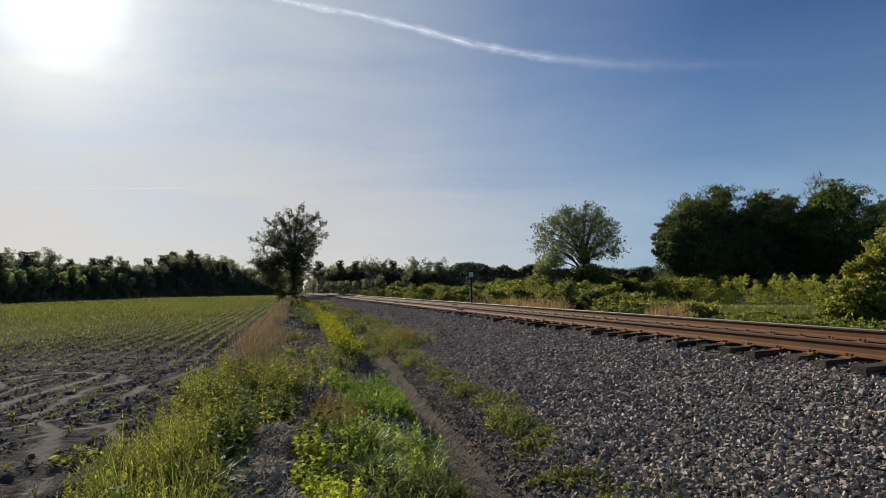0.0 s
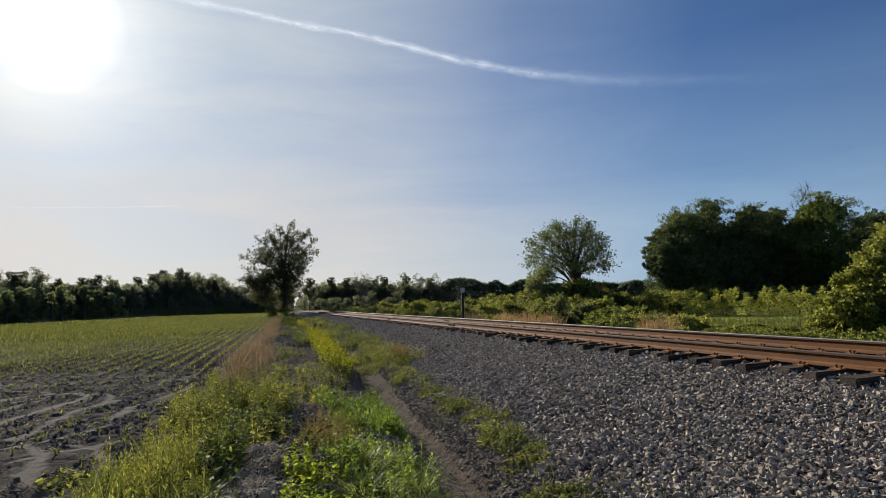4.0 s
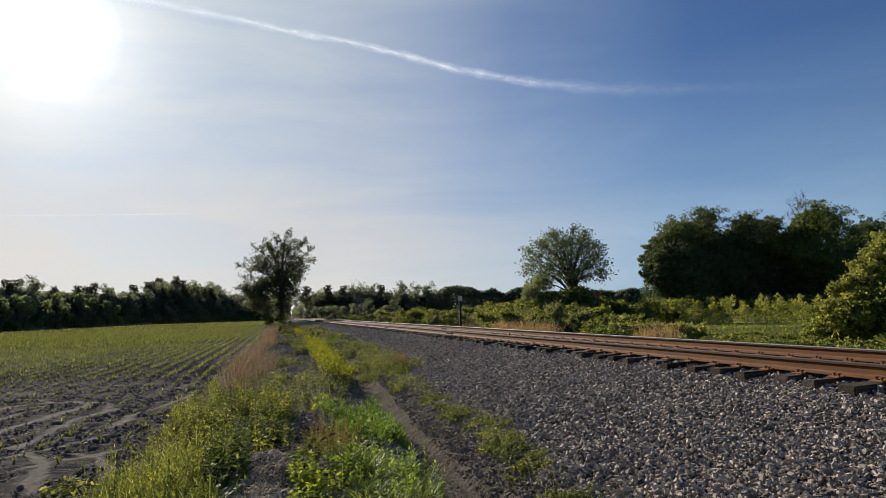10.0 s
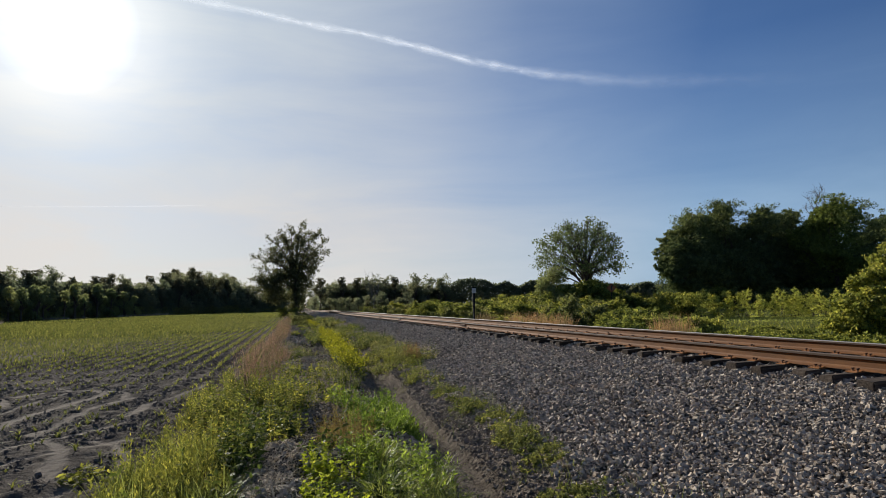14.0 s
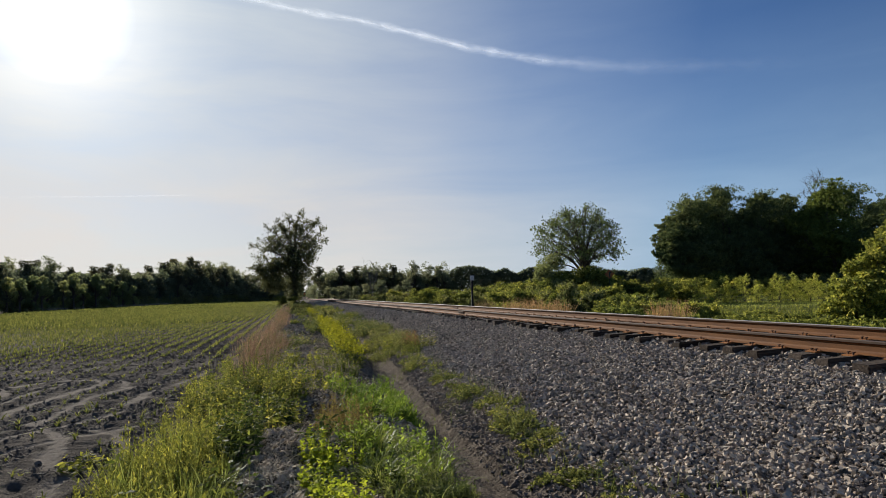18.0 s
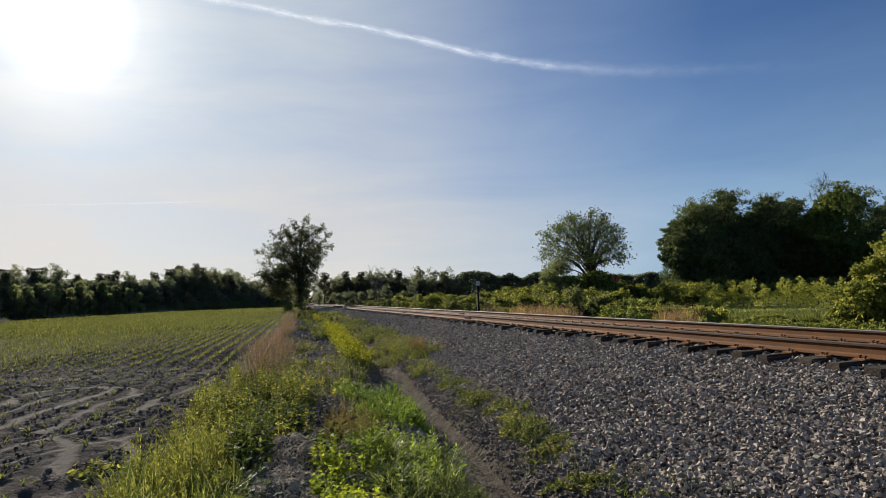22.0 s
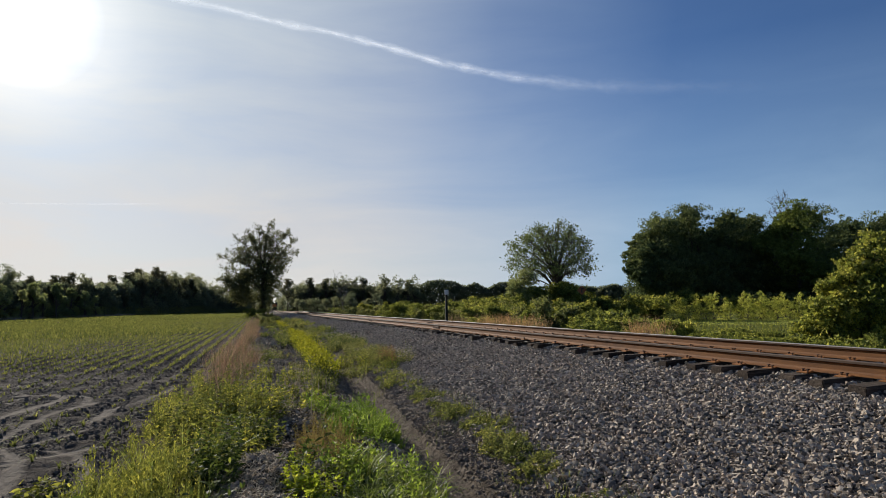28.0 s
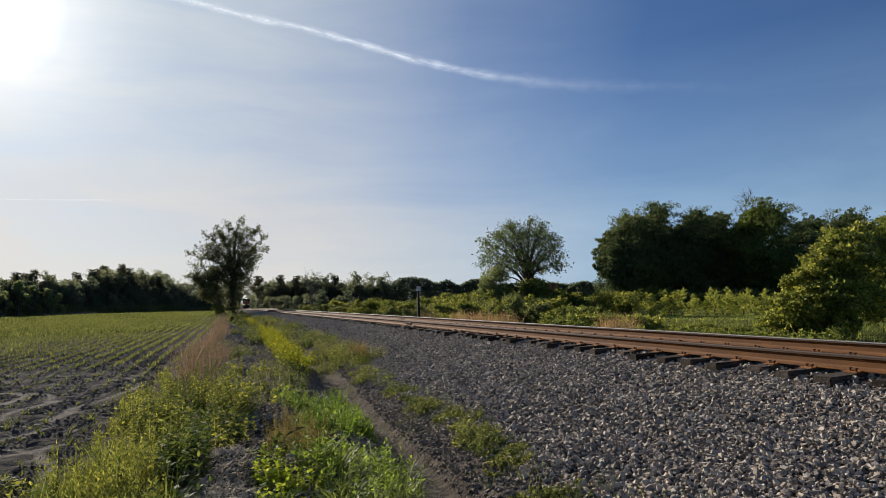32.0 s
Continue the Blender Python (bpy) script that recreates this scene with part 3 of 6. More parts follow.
def ground_z(x, y, fine=True):
    x, y = np.asarray(x, float), np.asarray(y, float)
    sx = bank_x(x, y)
    z = np.interp(sx, PROFILE_X, PROFILE_Z) + sag(y) * step(-30, 0, x)
    if fine:
        field, bank = step(-1.3, -1.9, x), step(-1.9, -1.2, x) * step(1.5, 0.9, x)
        rows = np.cos((x + 2.1) / 0.5 * 2 * np.pi) * step(-9.2, -8.6, x)
        near, head = step(60, 25, y), step(24, 13, y)
        lane, back = wash(x, y), step(6, 9, y)
        comb = np.cos((x + 0.22 * y + 1.1 * wave(x, y, 2.2)) / 0.36 * 2 * np.pi) * step(0.35, 0.7, wave(x + 70, y, 1.7))
        clods = 0.04 * (wave(x, y * 0.6, 0.9) - 0.5) + 0.06 * (wave(x + 9, y * 0.7, 0.37) - 0.5) + 0.085 * (wave(x, y + 9, 0.17) - 0.5) + 0.05 * (wave(x + 5, y, 0.1) - 0.5) + 0.016 * comb
        shoulder = 4 * lane * (1 - lane)
        z = z + field * near * (0.042 * rows * step(16, 21, y) + clods * (0.35 + 0.45 * head * (1 - 0.4 * back)) * (1 - 0.88 * lane) + (0.03 - 0.026 * back) * shoulder - (0.05 - 0.05 * back) * lane)
        z = z + bank * (0.22 * (wave(x + 50, y, 0.7) - 0.5) + 0.09 * (wave(x, y + 30, 0.21) - 0.5))
        rx = x - rut_x(y) + 0.1 * (wave(y, y * 0, 1.4) - 0.5)
        groove = step(-0.27, -0.17, rx) * step(0.3, 0.12, rx) * step(26, 18, y)
        flank = step(0.8, 1.3, x) * step(2.9, 2.4, x) * (1 - groove)
        z = z - 0.07 * groove + 0.05 * np.exp(-((rx + 0.36) / 0.12) ** 2) * step(26, 18, y)
        z = z + flank * (0.06 * (wave(x, y, 0.5) - 0.5) + 0.05 * (wave(x, y, 0.16) - 0.5)) + groove * 0.02 * (wave(x, y, 0.2) - 0.5)
        z = z + step(2.1, 2.8, sx) * step(5.4, 4.8, sx) * (0.07 * (wave(x, y, 0.9) - 0.5))
        z = z + 0.17 * np.exp(-((x + 0.12) / 0.28) ** 2 - ((y - 6.0) / 0.9) ** 2)
        z = z + step(11, 16, x) * 0.35 * (wave(x, y, 9) - 0.5)
    return z


def build_ground():
    xs = np.concatenate([-np.geomspace(3000, 9.1, 60), np.arange(-9, 3.2, 0.05), np.arange(3.2, 12, 0.2), np.geomspace(12, 3000, 60)])
    ys = np.concatenate([-np.geomspace(3000, 2, 24), np.arange(-1.5, 2.5, 0.5), np.arange(2.5, 17, 0.05), 17 * 1.02 ** np.arange(0, 130), np.geomspace(240, 4000, 40)])
    gx, gy = np.meshgrid(xs, ys, indexing="ij")
    v = np.stack([gx, gy, ground_z(gx, gy)], -1).reshape(-1, 3)
    n = len(ys)
    a = (np.arange(len(xs) - 1)[:, None] * n + np.arange(n - 1)[None]).ravel()
    f = np.stack([a, a + n, a + n + 1, a + 1], -1)
    ob = piece("ground", v, f, M_GROUND, smooth=True, kind="structure")
    sandy = ob.data.attributes.new("wash", "FLOAT", "POINT")
    rx = v[:, 0] - rut_x(v[:, 1]) + 0.16 * (wave(v[:, 0] * 0, v[:, 1], 0.6) - 0.5) + 0.1 * (wave(v[:, 0], v[:, 1], 0.15) - 0.5)
    sandy.data.foreach_set("value", np.maximum(wash(v[:, 0], v[:, 1]) - np.maximum(step(15, 20, v[:, 1]), step(-1.7, -1.4, v[:, 0])), (0.16 + 0.34 * wave(v[:, 0], v[:, 1], 0.5)) * step(-0.18, -0.06, rx) * step(0.2, 0.04, rx) * step(24, 16, v[:, 1]) - (np.abs(rx) > 0.26)).astype(np.float32))
    tagged(ob, "tilled brown field, weedy bank, sandy rut and rough grass beside a railway", "ground")


build_ground()


# ---- leaves, blades, stems ----
def leaves(at, way, size, width=0.45, fold=0.25):
    """Folded diamond leaves: at n x 3 stalk ends, way n x 3 directions, size n lengths."""
    n = len(at)
    way = unit(way)
    side = unit(np.cross(way, RNG.normal(size=(n, 3))))
    up = np.cross(side, way)
    s = np.asarray(size)[:, None]
    mid = at + way * s * 0.45
    v = np.stack([at, mid + side * s * width * 0.5 + up * s * fold * 0.3, at + way * s, mid - side * s * width * 0.5 + up * s * fold * 0.3], 1)
    k = np.arange(n)[:, None] * 4
    return v.reshape(-1, 3), np.concatenate([k + [0, 1, 2], k + [0, 2, 3]])


def flakes(at, way, size, width=0.6):
    """Small plain leaves for far crowns: one three-cornered face each."""
    n = len(at)
    way = unit(way)
    side = unit(np.cross(way, RNG.normal(size=(n, 3))))
    s = np.asarray(size)[:, None]
    v = np.stack([at - side * s * width * 0.5, at + side * s * width * 0.5, at + way * s], 1)
    return v.reshape(-1, 3), np.arange(3 * n).reshape(-1, 3)


def blades(at, height, width, lean, bend, segs=3, heading=None):
    """Grass blades: tapered strips that lean and droop. All arguments arrays of n."""
    n = len(at)
    a = RNG.uniform(0, 2 * np.pi, n) if heading is None else heading
    out = np.stack([np.cos(a), np.sin(a), 0 * a], -1)
    side = np.stack([-np.sin(a), np.cos(a), 0 * a], -1)
    twist = RNG.uniform(-0.6, 0.6, n)[:, None]
    side = side * np.cos(twist) + out * np.sin(twist)
    pts, p, ang = [], np.array(at, float), np.array(lean, float)
    for i in range(segs + 1):
        w = (np.asarray(width) * (1 - (i / segs) ** 1.6) * 0.5)[:, None]
        pts += [p - side * w, p + side * w]
        d = out * np.sin(ang)[:, None] + np.array([0, 0, 1]) * np.cos(ang)[:, None]
        p = p + d * (np.asarray(height) / segs)[:, None]
        ang = ang + np.asarray(bend) / segs
    v = np.stack(pts, 1)
    m = 2 * (segs + 1)
    k = np.arange(n)[:, None] * m
    f = np.concatenate([np.concatenate([k + [2 * i, 2 * i + 1, 2 * i + 3], k + [2 * i, 2 * i + 3, 2 * i + 2]]) for i in range(segs)])
    return v.reshape(-1, 3), f


def herbs(at, height, leaf, count=22, droop=0.5, width=0.4, bare=0.15, spread=0.25, rise=0.45):
    """Upright weeds: a thin stem with leaves all the way up."""
    n = len(at)
    a, tilt = RNG.uniform(0, 2 * np.pi, n), RNG.uniform(0, spread, n)
    axis = np.stack([np.cos(a) * np.sin(tilt), np.sin(a) * np.sin(tilt), np.cos(tilt)], -1)
    stem = blades(at, height, np.full(n, 0.007), tilt, np.zeros(n), 1, a)
    h = RNG.uniform(bare, 1.0, (n, count))
    pos = at[:, None] + axis[:, None] * (h * height[:, None])[..., None]
    b = RNG.uniform(0, 2 * np.pi, (n, count))
    lift = RNG.normal(rise, droop, (n, count)) + 0.5 * (h > 0.85)
    way = np.stack([np.cos(b) * np.cos(lift), np.sin(b) * np.cos(lift), np.sin(lift)], -1)
    size = leaf * RNG.uniform(0.55, 1.25, (n, count)) * (1.15 - 0.5 * h)
    return joined([stem, leaves(pos.reshape(-1, 3), way.reshape(-1, 3), size.ravel(), width)])


def scatter(n, x0, x1, y0, y1, keep=None):
    """Places on the ground in a patch, nearer the middle likelier; keep: a test of x, y."""
    x, y = RNG.uniform(x0, x1, n), RNG.uniform(y0, y1, n)
    if keep is not None:
        ok = keep(x, y)
        x, y = x[ok], y[ok]
    return np.stack([x, y, ground_z(x, y) - 0.01], -1)


def oval(cx, cy, rx, ry, ragged=0.5):
    return lambda x, y: ((x - cx) / rx) ** 2 + ((y - cy) / ry) ** 2 < 1 - ragged * wave(x * 3 + 20, y * 3, 0.8)


def patch(name, label, category, shapes, mat):
    v, f = joined(shapes)
    ob = piece(name, v, f, mat, kind="stuff")
    return tagged(ob, label, category)


# ---- railway ----
def build_track():
    track = thing("railway_track", "rusty steel rails on dark wooden ties in grey ballast", "railway track")
    prof = [(-0.076, 0), (-0.076, 0.011), (-0.02, 0.028), (-0.009, 0.05), (-0.009, 0.13), (-0.03, 0.143), (-0.0375, 0.15), (-0.0365, 0.175), (-0.028, 0.184), (-0.01, 0.1865)]
    prof = np.array(prof + [(-x, z) for x, z in prof[::-1]])
    ys = np.concatenate([np.arange(-40, 60, 2.0), 60 * 1.045 ** np.arange(0, 68)])
    for sx, steel in ((-GAUGE, M_RAIL_DULL), (GAUGE, M_RAIL)):
        cx = track_x(ys) + sx + 0.004 * (wave(ys, ys * 0, 5) - 0.5)
        cz = sag(ys) + 0.006 * (wave(ys, ys * 0 + 9, 7) - 0.5)
        v = np.stack([cx[:, None] + prof[None, :, 0], np.repeat(ys[:, None], len(prof), 1), cz[:, None] + prof[None, :, 1]], -1)
        k = len(prof)
        a = (np.arange(len(ys) - 1)[:, None] * k + np.arange(k)[None]).ravel()
        b = (np.arange(len(ys) - 1)[:, None] * k + (np.arange(k)[None] + 1) % k).ravel()
        ob = piece("rail", v.reshape(-1, 3), np.stack([a, b, b + k, a + k], -1), steel, track, "rusty rail with a bright worn running surface")
        ob.location.z = RAIL_BASE + CANT * sx
    tie_meshes, plate, spike = [], None, None
    for _ in range(5):
        o = part("tie", box((2.59, 0.245, 0.175), (0, 0, -0.0875), 0.014, jitter=0.012), M_TIE)
        tie_meshes.append(o.data)
        bpy.data.objects.remove(o)
    o = part("tie_plate", merge(box((0.36, 0.19, 0.018), (0, 0, 0.009), 0.004), box((0.02, 0.19, 0.012), (-0.087, 0, 0.024), 0.003), box((0.02, 0.19, 0.012), (0.087, 0, 0.024), 0.003)), M_PLATE)
    plate = o.data
    bpy.data.objects.remove(o)
    o = part("spike", merge(box((0.018, 0.018, 0.036), (0, 0, 0.023), 0.002), box((0.04, 0.03, 0.014), (0.008, 0, 0.046), 0.004)), M_SPIKE)
    spike = o.data
    bpy.data.objects.remove(o)
    y, i = -3.0, 0
    while y < 140 and i < 236:
        dx, turn = random.gauss(0, 0.06), random.gauss(0, 0.02)
        tie = new("tie", tie_meshes[i % 5])
        tie.parent = track
        tie.location, tie.rotation_euler = (float(track_x(y)) + dx, y, RAIL_BASE - 0.018 + float(sag(y))), (random.gauss(0, 0.008), random.gauss(0, 0.005) - CANT, turn + 0.025 * (y < 100))
        if y < 34:
            for sx in (-0.755, 0.755):
                p = new("tie_plate", plate)
                p.parent, p.location = tie, (sx - dx, 0, 0)
                if y < 26:
                    for ex, ey, flip in ((-0.098, 0.05, 0), (0.098, -0.05, 180), (-0.13, -0.06, 0), (0.13, 0.06, 180)):
                        s = new("spike", spike)
                        s.parent, s.matrix_basis = tie, pose(sx - dx + ex, ey + random.uniform(-0.01, 0.01), random.uniform(-0.004, 0.008), 0, 0, flip + random.uniform(-9, 9))
        y += 0.64 + random.uniform(-0.06, 0.06)
        i += 1
    # the ties far down the line, too small to pick apart
    far = np.arange(y, 420, 0.64)
    cube = np.array([(a, b, c) for a in (-1.295, 1.295) for b in (-0.112, 0.112) for c in (-0.175, 0.0)])
    v = cube[None] + np.stack([track_x(far), far, RAIL_BASE - 0.018 + sag(far)], -1)[:, None]
    q = np.array([(0, 1, 3, 2), (4, 6, 7, 5), (0, 4, 5, 1), (2, 3, 7, 6), (1, 5, 7, 3)])
    piece("far_ties", v.reshape(-1, 3), (np.arange(len(far))[:, None, None] * 8 + q[None]).reshape(-1, 4), M_TIE, track, "row of dark ties receding", kind="stuff")
    # bolted joint bars
    for y, sx in ((26.5, -0.755), (41.0, -0.755), (49.0, -0.755), (33, 0.755)):
        bar = merge(box((0.03, 0.9, 0.09), (sx - 0.024 + float(track_x(y)), y, RAIL_BASE - 0.02 + 0.085), 0.008), *[box((0.025, 0.035, 0.035), (sx - 0.045 + float(track_x(y)), y + d, RAIL_BASE - 0.02 + 0.085), 0.006) for d in (-0.36, -0.2, -0.07, 0.07, 0.2, 0.36)])
        part("joint_bar", bar, M_SPIKE, track, "dark bolted joint bar")


def ico():
    bm = bmesh.new()
    bmesh.ops.create_icosphere(bm, subdivisions=1, radius=1.0)
    v, f = np.array([x.co[:] for x in bm.verts]), np.array([[a.index for a in x.verts] for x in bm.faces])
    bm.free()
    return v, f


ICO_V, ICO_F = ico()


def stone_shapes(k):
    """k angular pebble shapes of unit size: planes knocked off a ball."""
    shapes = []
    for _ in range(k):
        v = ICO_V * RNG.uniform(0.75, 1.15, (len(ICO_V), 1))
        for _ in range(8):
            d = unit(RNG.normal(size=3))
            over = np.maximum(v @ d - RNG.uniform(0.34, 0.6), 0)
            v = v - over[:, None] * d
        shapes.append(v * np.array([1.0, RNG.uniform(0.6, 0.9), RNG.uniform(0.45, 0.7)]))
    return np.array(shapes)


SHAPES = stone_shapes(24)


def turns(n, tilt):
    """n turn matrices: any heading, tilted by up to about tilt."""
    a, b, c = RNG.uniform(0, 2 * np.pi, n), RNG.normal(0, tilt, n), RNG.normal(0, tilt, n)
    ca, sa, cb, sb, cc, sc = np.cos(a), np.sin(a), np.cos(b), np.sin(b), np.cos(c), np.sin(c)
    o, z = np.ones(n), np.zeros(n)
    rz = np.stack([ca, -sa, z, sa, ca, z, z, z, o], -1).reshape(-1, 3, 3)
    rx = np.stack([o, z, z, z, cb, -sb, z, sb, cb], -1).reshape(-1, 3, 3)
    ry = np.stack([cc, z, sc, z, o, z, -sc, z, cc], -1).reshape(-1, 3, 3)
    return rz @ rx @ ry


def stones(at, size, tilt=0.6):
    n = len(at)
    v = SHAPES[RNG.integers(0, len(SHAPES), n)] * np.asarray(size)[:, None, None]
    v = np.einsum("nij,nkj->nki", turns(n, tilt), v) + at[:, None]
    return v.reshape(-1, 3), (np.arange(n)[:, None, None] * len(ICO_V) + ICO_F[None]).reshape(-1, 3)


BOX_V = np.array([(a, b, c) for a in (-1, 1) for b in (-1, 1) for c in (-1, 1)], float)
BOX_F = np.array([(0, 1, 3), (0, 3, 2), (4, 6, 7), (4, 7, 5), (0, 4, 5), (0, 5, 1), (2, 3, 7), (2, 7, 6), (1, 5, 7), (1, 7, 3)])


def chips(at, size, tilt=0.7):
    """Angular broken stones: skewed blocks."""
    n = len(at)
    v = BOX_V[None] * RNG.uniform(0.45, 0.95, (n, 8, 3)) * np.array([1.0, 0.68, 0.48]) * np.asarray(size)[:, None, None]
    v = np.einsum("nij,nkj->nki", turns(n, tilt), v) + at[:, None]
    return v.reshape(-1, 3), (np.arange(n)[:, None, None] * 8 + BOX_F[None]).reshape(-1, 3)


def crumbs(at, size):
    """Small three-sided crumbs of earth."""
    n = len(at)
    a = RNG.uniform(0, 2 * np.pi, n)[:, None] + np.array([0, 2.1, 4.2]) + RNG.normal(0, 0.3, (n, 3))
    r = np.asarray(size)[:, None] * RNG.uniform(0.6, 1.3, (n, 3))
    foot = np.stack([np.cos(a) * r, np.sin(a) * r, np.full((n, 3), -0.3) * r], -1)
    top = np.stack([RNG.normal(0, 0.3, n), RNG.normal(0, 0.3, n), RNG.uniform(0.5, 1.1, n)], -1) * np.asarray(size)[:, None]
    v = np.concatenate([foot, top[:, None]], 1) + at[:, None]
    return v.reshape(-1, 3), (np.arange(n)[:, None, None] * 4 + np.array([(0, 1, 3), (1, 2, 3), (2, 0, 3)])[None]).reshape(-1, 3)


def stone_bed(density, u0, u1, y0, y1, s0, s1, lift=0.25, make=None):
    """Stones strewn between u0 and u1 on the cross-section of the bank (2.5: its foot, 5.5: the ties)."""
    n = int(density * (u1 - u0) * (y1 - y0) * (1.3 if u1 > 2.6 else 1.0))
    u, y = RNG.uniform(u0, u1, n), RNG.uniform(y0, y1, n)
    end = track_x(y) - TIE_END
    x = np.where(u < 2.5, u, np.where(u < 5.5, 2.5 + (u - 2.5) * (end - 2.5) / 3.0, end + u - 5.5))
    s = s0 + (s1 - s0) * RNG.random(n) ** 1.7
    return (make or chips)(np.stack([x, y, ground_z(x, y) + s * RNG.uniform(-0.3, lift + 0.6, n)], -1), s)


def build_ballast():
    bed = thing("ballast", "bank of loose grey crushed granite ballast", "ballast")
    v, f = joined([
        stone_bed(520, 2.45, 5.6, 2.6, 6.4, 0.016, 0.036, make=stones),
        stone_bed(900, 2.35, 5.6, 2.6, 6.4, 0.014, 0.038),
        stone_bed(420, 2.35, 5.6, -3, 2.6, 0.022, 0.045),
        stone_bed(60, 2.4, 5.6, -14, -3, 0.05, 0.08),
        stone_bed(320, 2.45, 5.6, 6.4, 9.6, 0.016, 0.036, make=stones),
        stone_bed(760, 2.4, 5.6, 6.4, 9.6, 0.015, 0.04),
        stone_bed(860, 2.45, 5.6, 9.6, 18, 0.019, 0.04),
        stone_bed(520, 2.5, 5.6, 18, 30, 0.024, 0.046),
        stone_bed(130, 2.5, 5.6, 30, 75, 0.04, 0.075),
        stone_bed(26, 2.5, 5.6, 75, 135, 0.07, 0.13),
        stone_bed(95, 5.5, 8.2, 4, 40, 0.028, 0.054, 0.0),
    ])
    piece("gravel", v, f, M_STONE, bed, kind="stuff")
    v, f = joined([
        stone_bed(230, 1.9, 2.6, 3.2, 7, 0.008, 0.028, 0.0), stone_bed(230, 2.05, 2.6, 7, 12, 0.008, 0.028, 0.0), stone_bed(320, 2.25, 2.6, 12, 22, 0.012, 0.034, 0.0),
        stone_bed(300, 2.2, 2.6, 3.0, 25, 0.012, 0.03, 0.1),
        stone_bed(520, 0.95, 1.42, 3.2, 9, 0.01, 0.034, 0.2),
        stone_bed(90, 0.1, 1.3, 4, 30, 0.012, 0.032, 0.0),
        stone_bed(650, -0.35, 0.85, 8.2, 12.5, 0.012, 0.034, 0.3),
        stone_bed(460, -0.6, 0.95, 12.5, 26, 0.016, 0.04, 0.3),
        stone_bed(110, -0.6, 1.0, 26, 50, 0.03, 0.07, 0.3),
        stone_bed(620, -0.5, 0.6, 3.2, 6.8, 0.01, 0.032, 0.3),
    ])
    tagged(piece("loose_gravel", v, f, M_STONE, kind="stuff"), "scattered loose stones beside the sandy rut", "gravel")
    # clods of turned soil in the field
    beds = []
    for n, s0, s1, make, fade in ((75000, 0.006, 0.02, crumbs, 1.3), (34000, 0.009, 0.04, chips, 1.5), (900, 0.02, 0.045, chips, 1.4)):
        x, y = -1.6 - 9 * RNG.random(n) ** 1.2, 2.8 + 24 * RNG.random(n) ** fade
        z = ground_z(x, y)
        ok = (wash(x, y) + 0.3 * RNG.normal(size=n) < 0.36) & (wave(x, y * 0.6, 0.45) > 0.32)
        x, y, z = x[ok], y[ok], z[ok]
        s = s0 + (s1 - s0) * RNG.random(len(x)) ** 3
        beds.append(make(np.stack([x, y, z + s * 0.1], -1), s))
    v, f = joined(beds)
    tagged(piece("soil_clods", v, f, M_SOIL, kind="stuff"), "dark clods of turned soil in the field", "soil")
    n = 15000
    y = 3.0 + 19 * RNG.random(n) ** 1.5
    x = rut_x(y) + np.where(RNG.random(n) < 0.3, RNG.uniform(-0.5, -0.24, n), RNG.uniform(0.24, 0.95, n))
    s = 0.006 + 0.027 * RNG.random(n) ** 3
    k = 9000
    gy = 3.0 + 17 * RNG.random(k) ** 1.4
    gx = rut_x(gy) + RNG.normal(0, 0.17, k)
    gs = 0.003 + 0.014 * RNG.random(k) ** 3
    v, f = joined([chips(np.stack([x, y, ground_z(x, y) + s * 0.2], -1), s), crumbs(np.stack([gx, gy, ground_z(gx, gy) + gs * 0.1], -1), gs)])
    tagged(piece("rut_clods", v, f, M_CLAY, kind="stuff"), "crumbled brown clods of earth along the rut", "soil")
    return bed


# ---- trees ----
def tubes(segments, sides=5):
    """Tapered limbs: list of (a, b, radius at a, radius at b)."""
    a, b = np.array([s[0] for s in segments], float), np.array([s[1] for s in segments], float)
    ra, rb = np.array([s[2] for s in segments]), np.array([s[3] for s in segments])
    d = unit(b - a)
    u = unit(np.cross(d, np.where(np.abs(d[:, 2:]) > 0.9, [[1.0, 0, 0]], [[0, 0, 1.0]])))
    w = np.cross(d, u)
    t = np.arange(sides) * 2 * np.pi / sides
    ring = u[:, None] * np.cos(t)[None, :, None] + w[:, None] * np.sin(t)[None, :, None]
    v = np.concatenate([a[:, None] + ring * ra[:, None, None], b[:, None] + ring * rb[:, None, None]], 1)
    i = np.arange(sides)
    f = np.stack([i, (i + 1) % sides, (i + 1) % sides + sides, i + sides], -1)
    return v.reshape(-1, 3), (np.arange(len(a))[:, None, None] * 2 * sides + f[None]).reshape(-1, 4)


def crooked(a, b, r0, r1, n=4, bow=0.08):
    """A limb from a to b in n crooked stretches."""
    a, b = np.array(a, float), np.array(b, float)
    length = np.linalg.norm(b - a)
    pts = [a + (b - a) * i / n + (RNG.normal(size=3) * bow * length / n * 1.5 if 0 < i < n else 0) for i in range(n + 1)]
    return [(pts[i], pts[i + 1], r0 + (r1 - r0) * i / n, r0 + (r1 - r0) * (i + 1) / n) for i in range(n)]


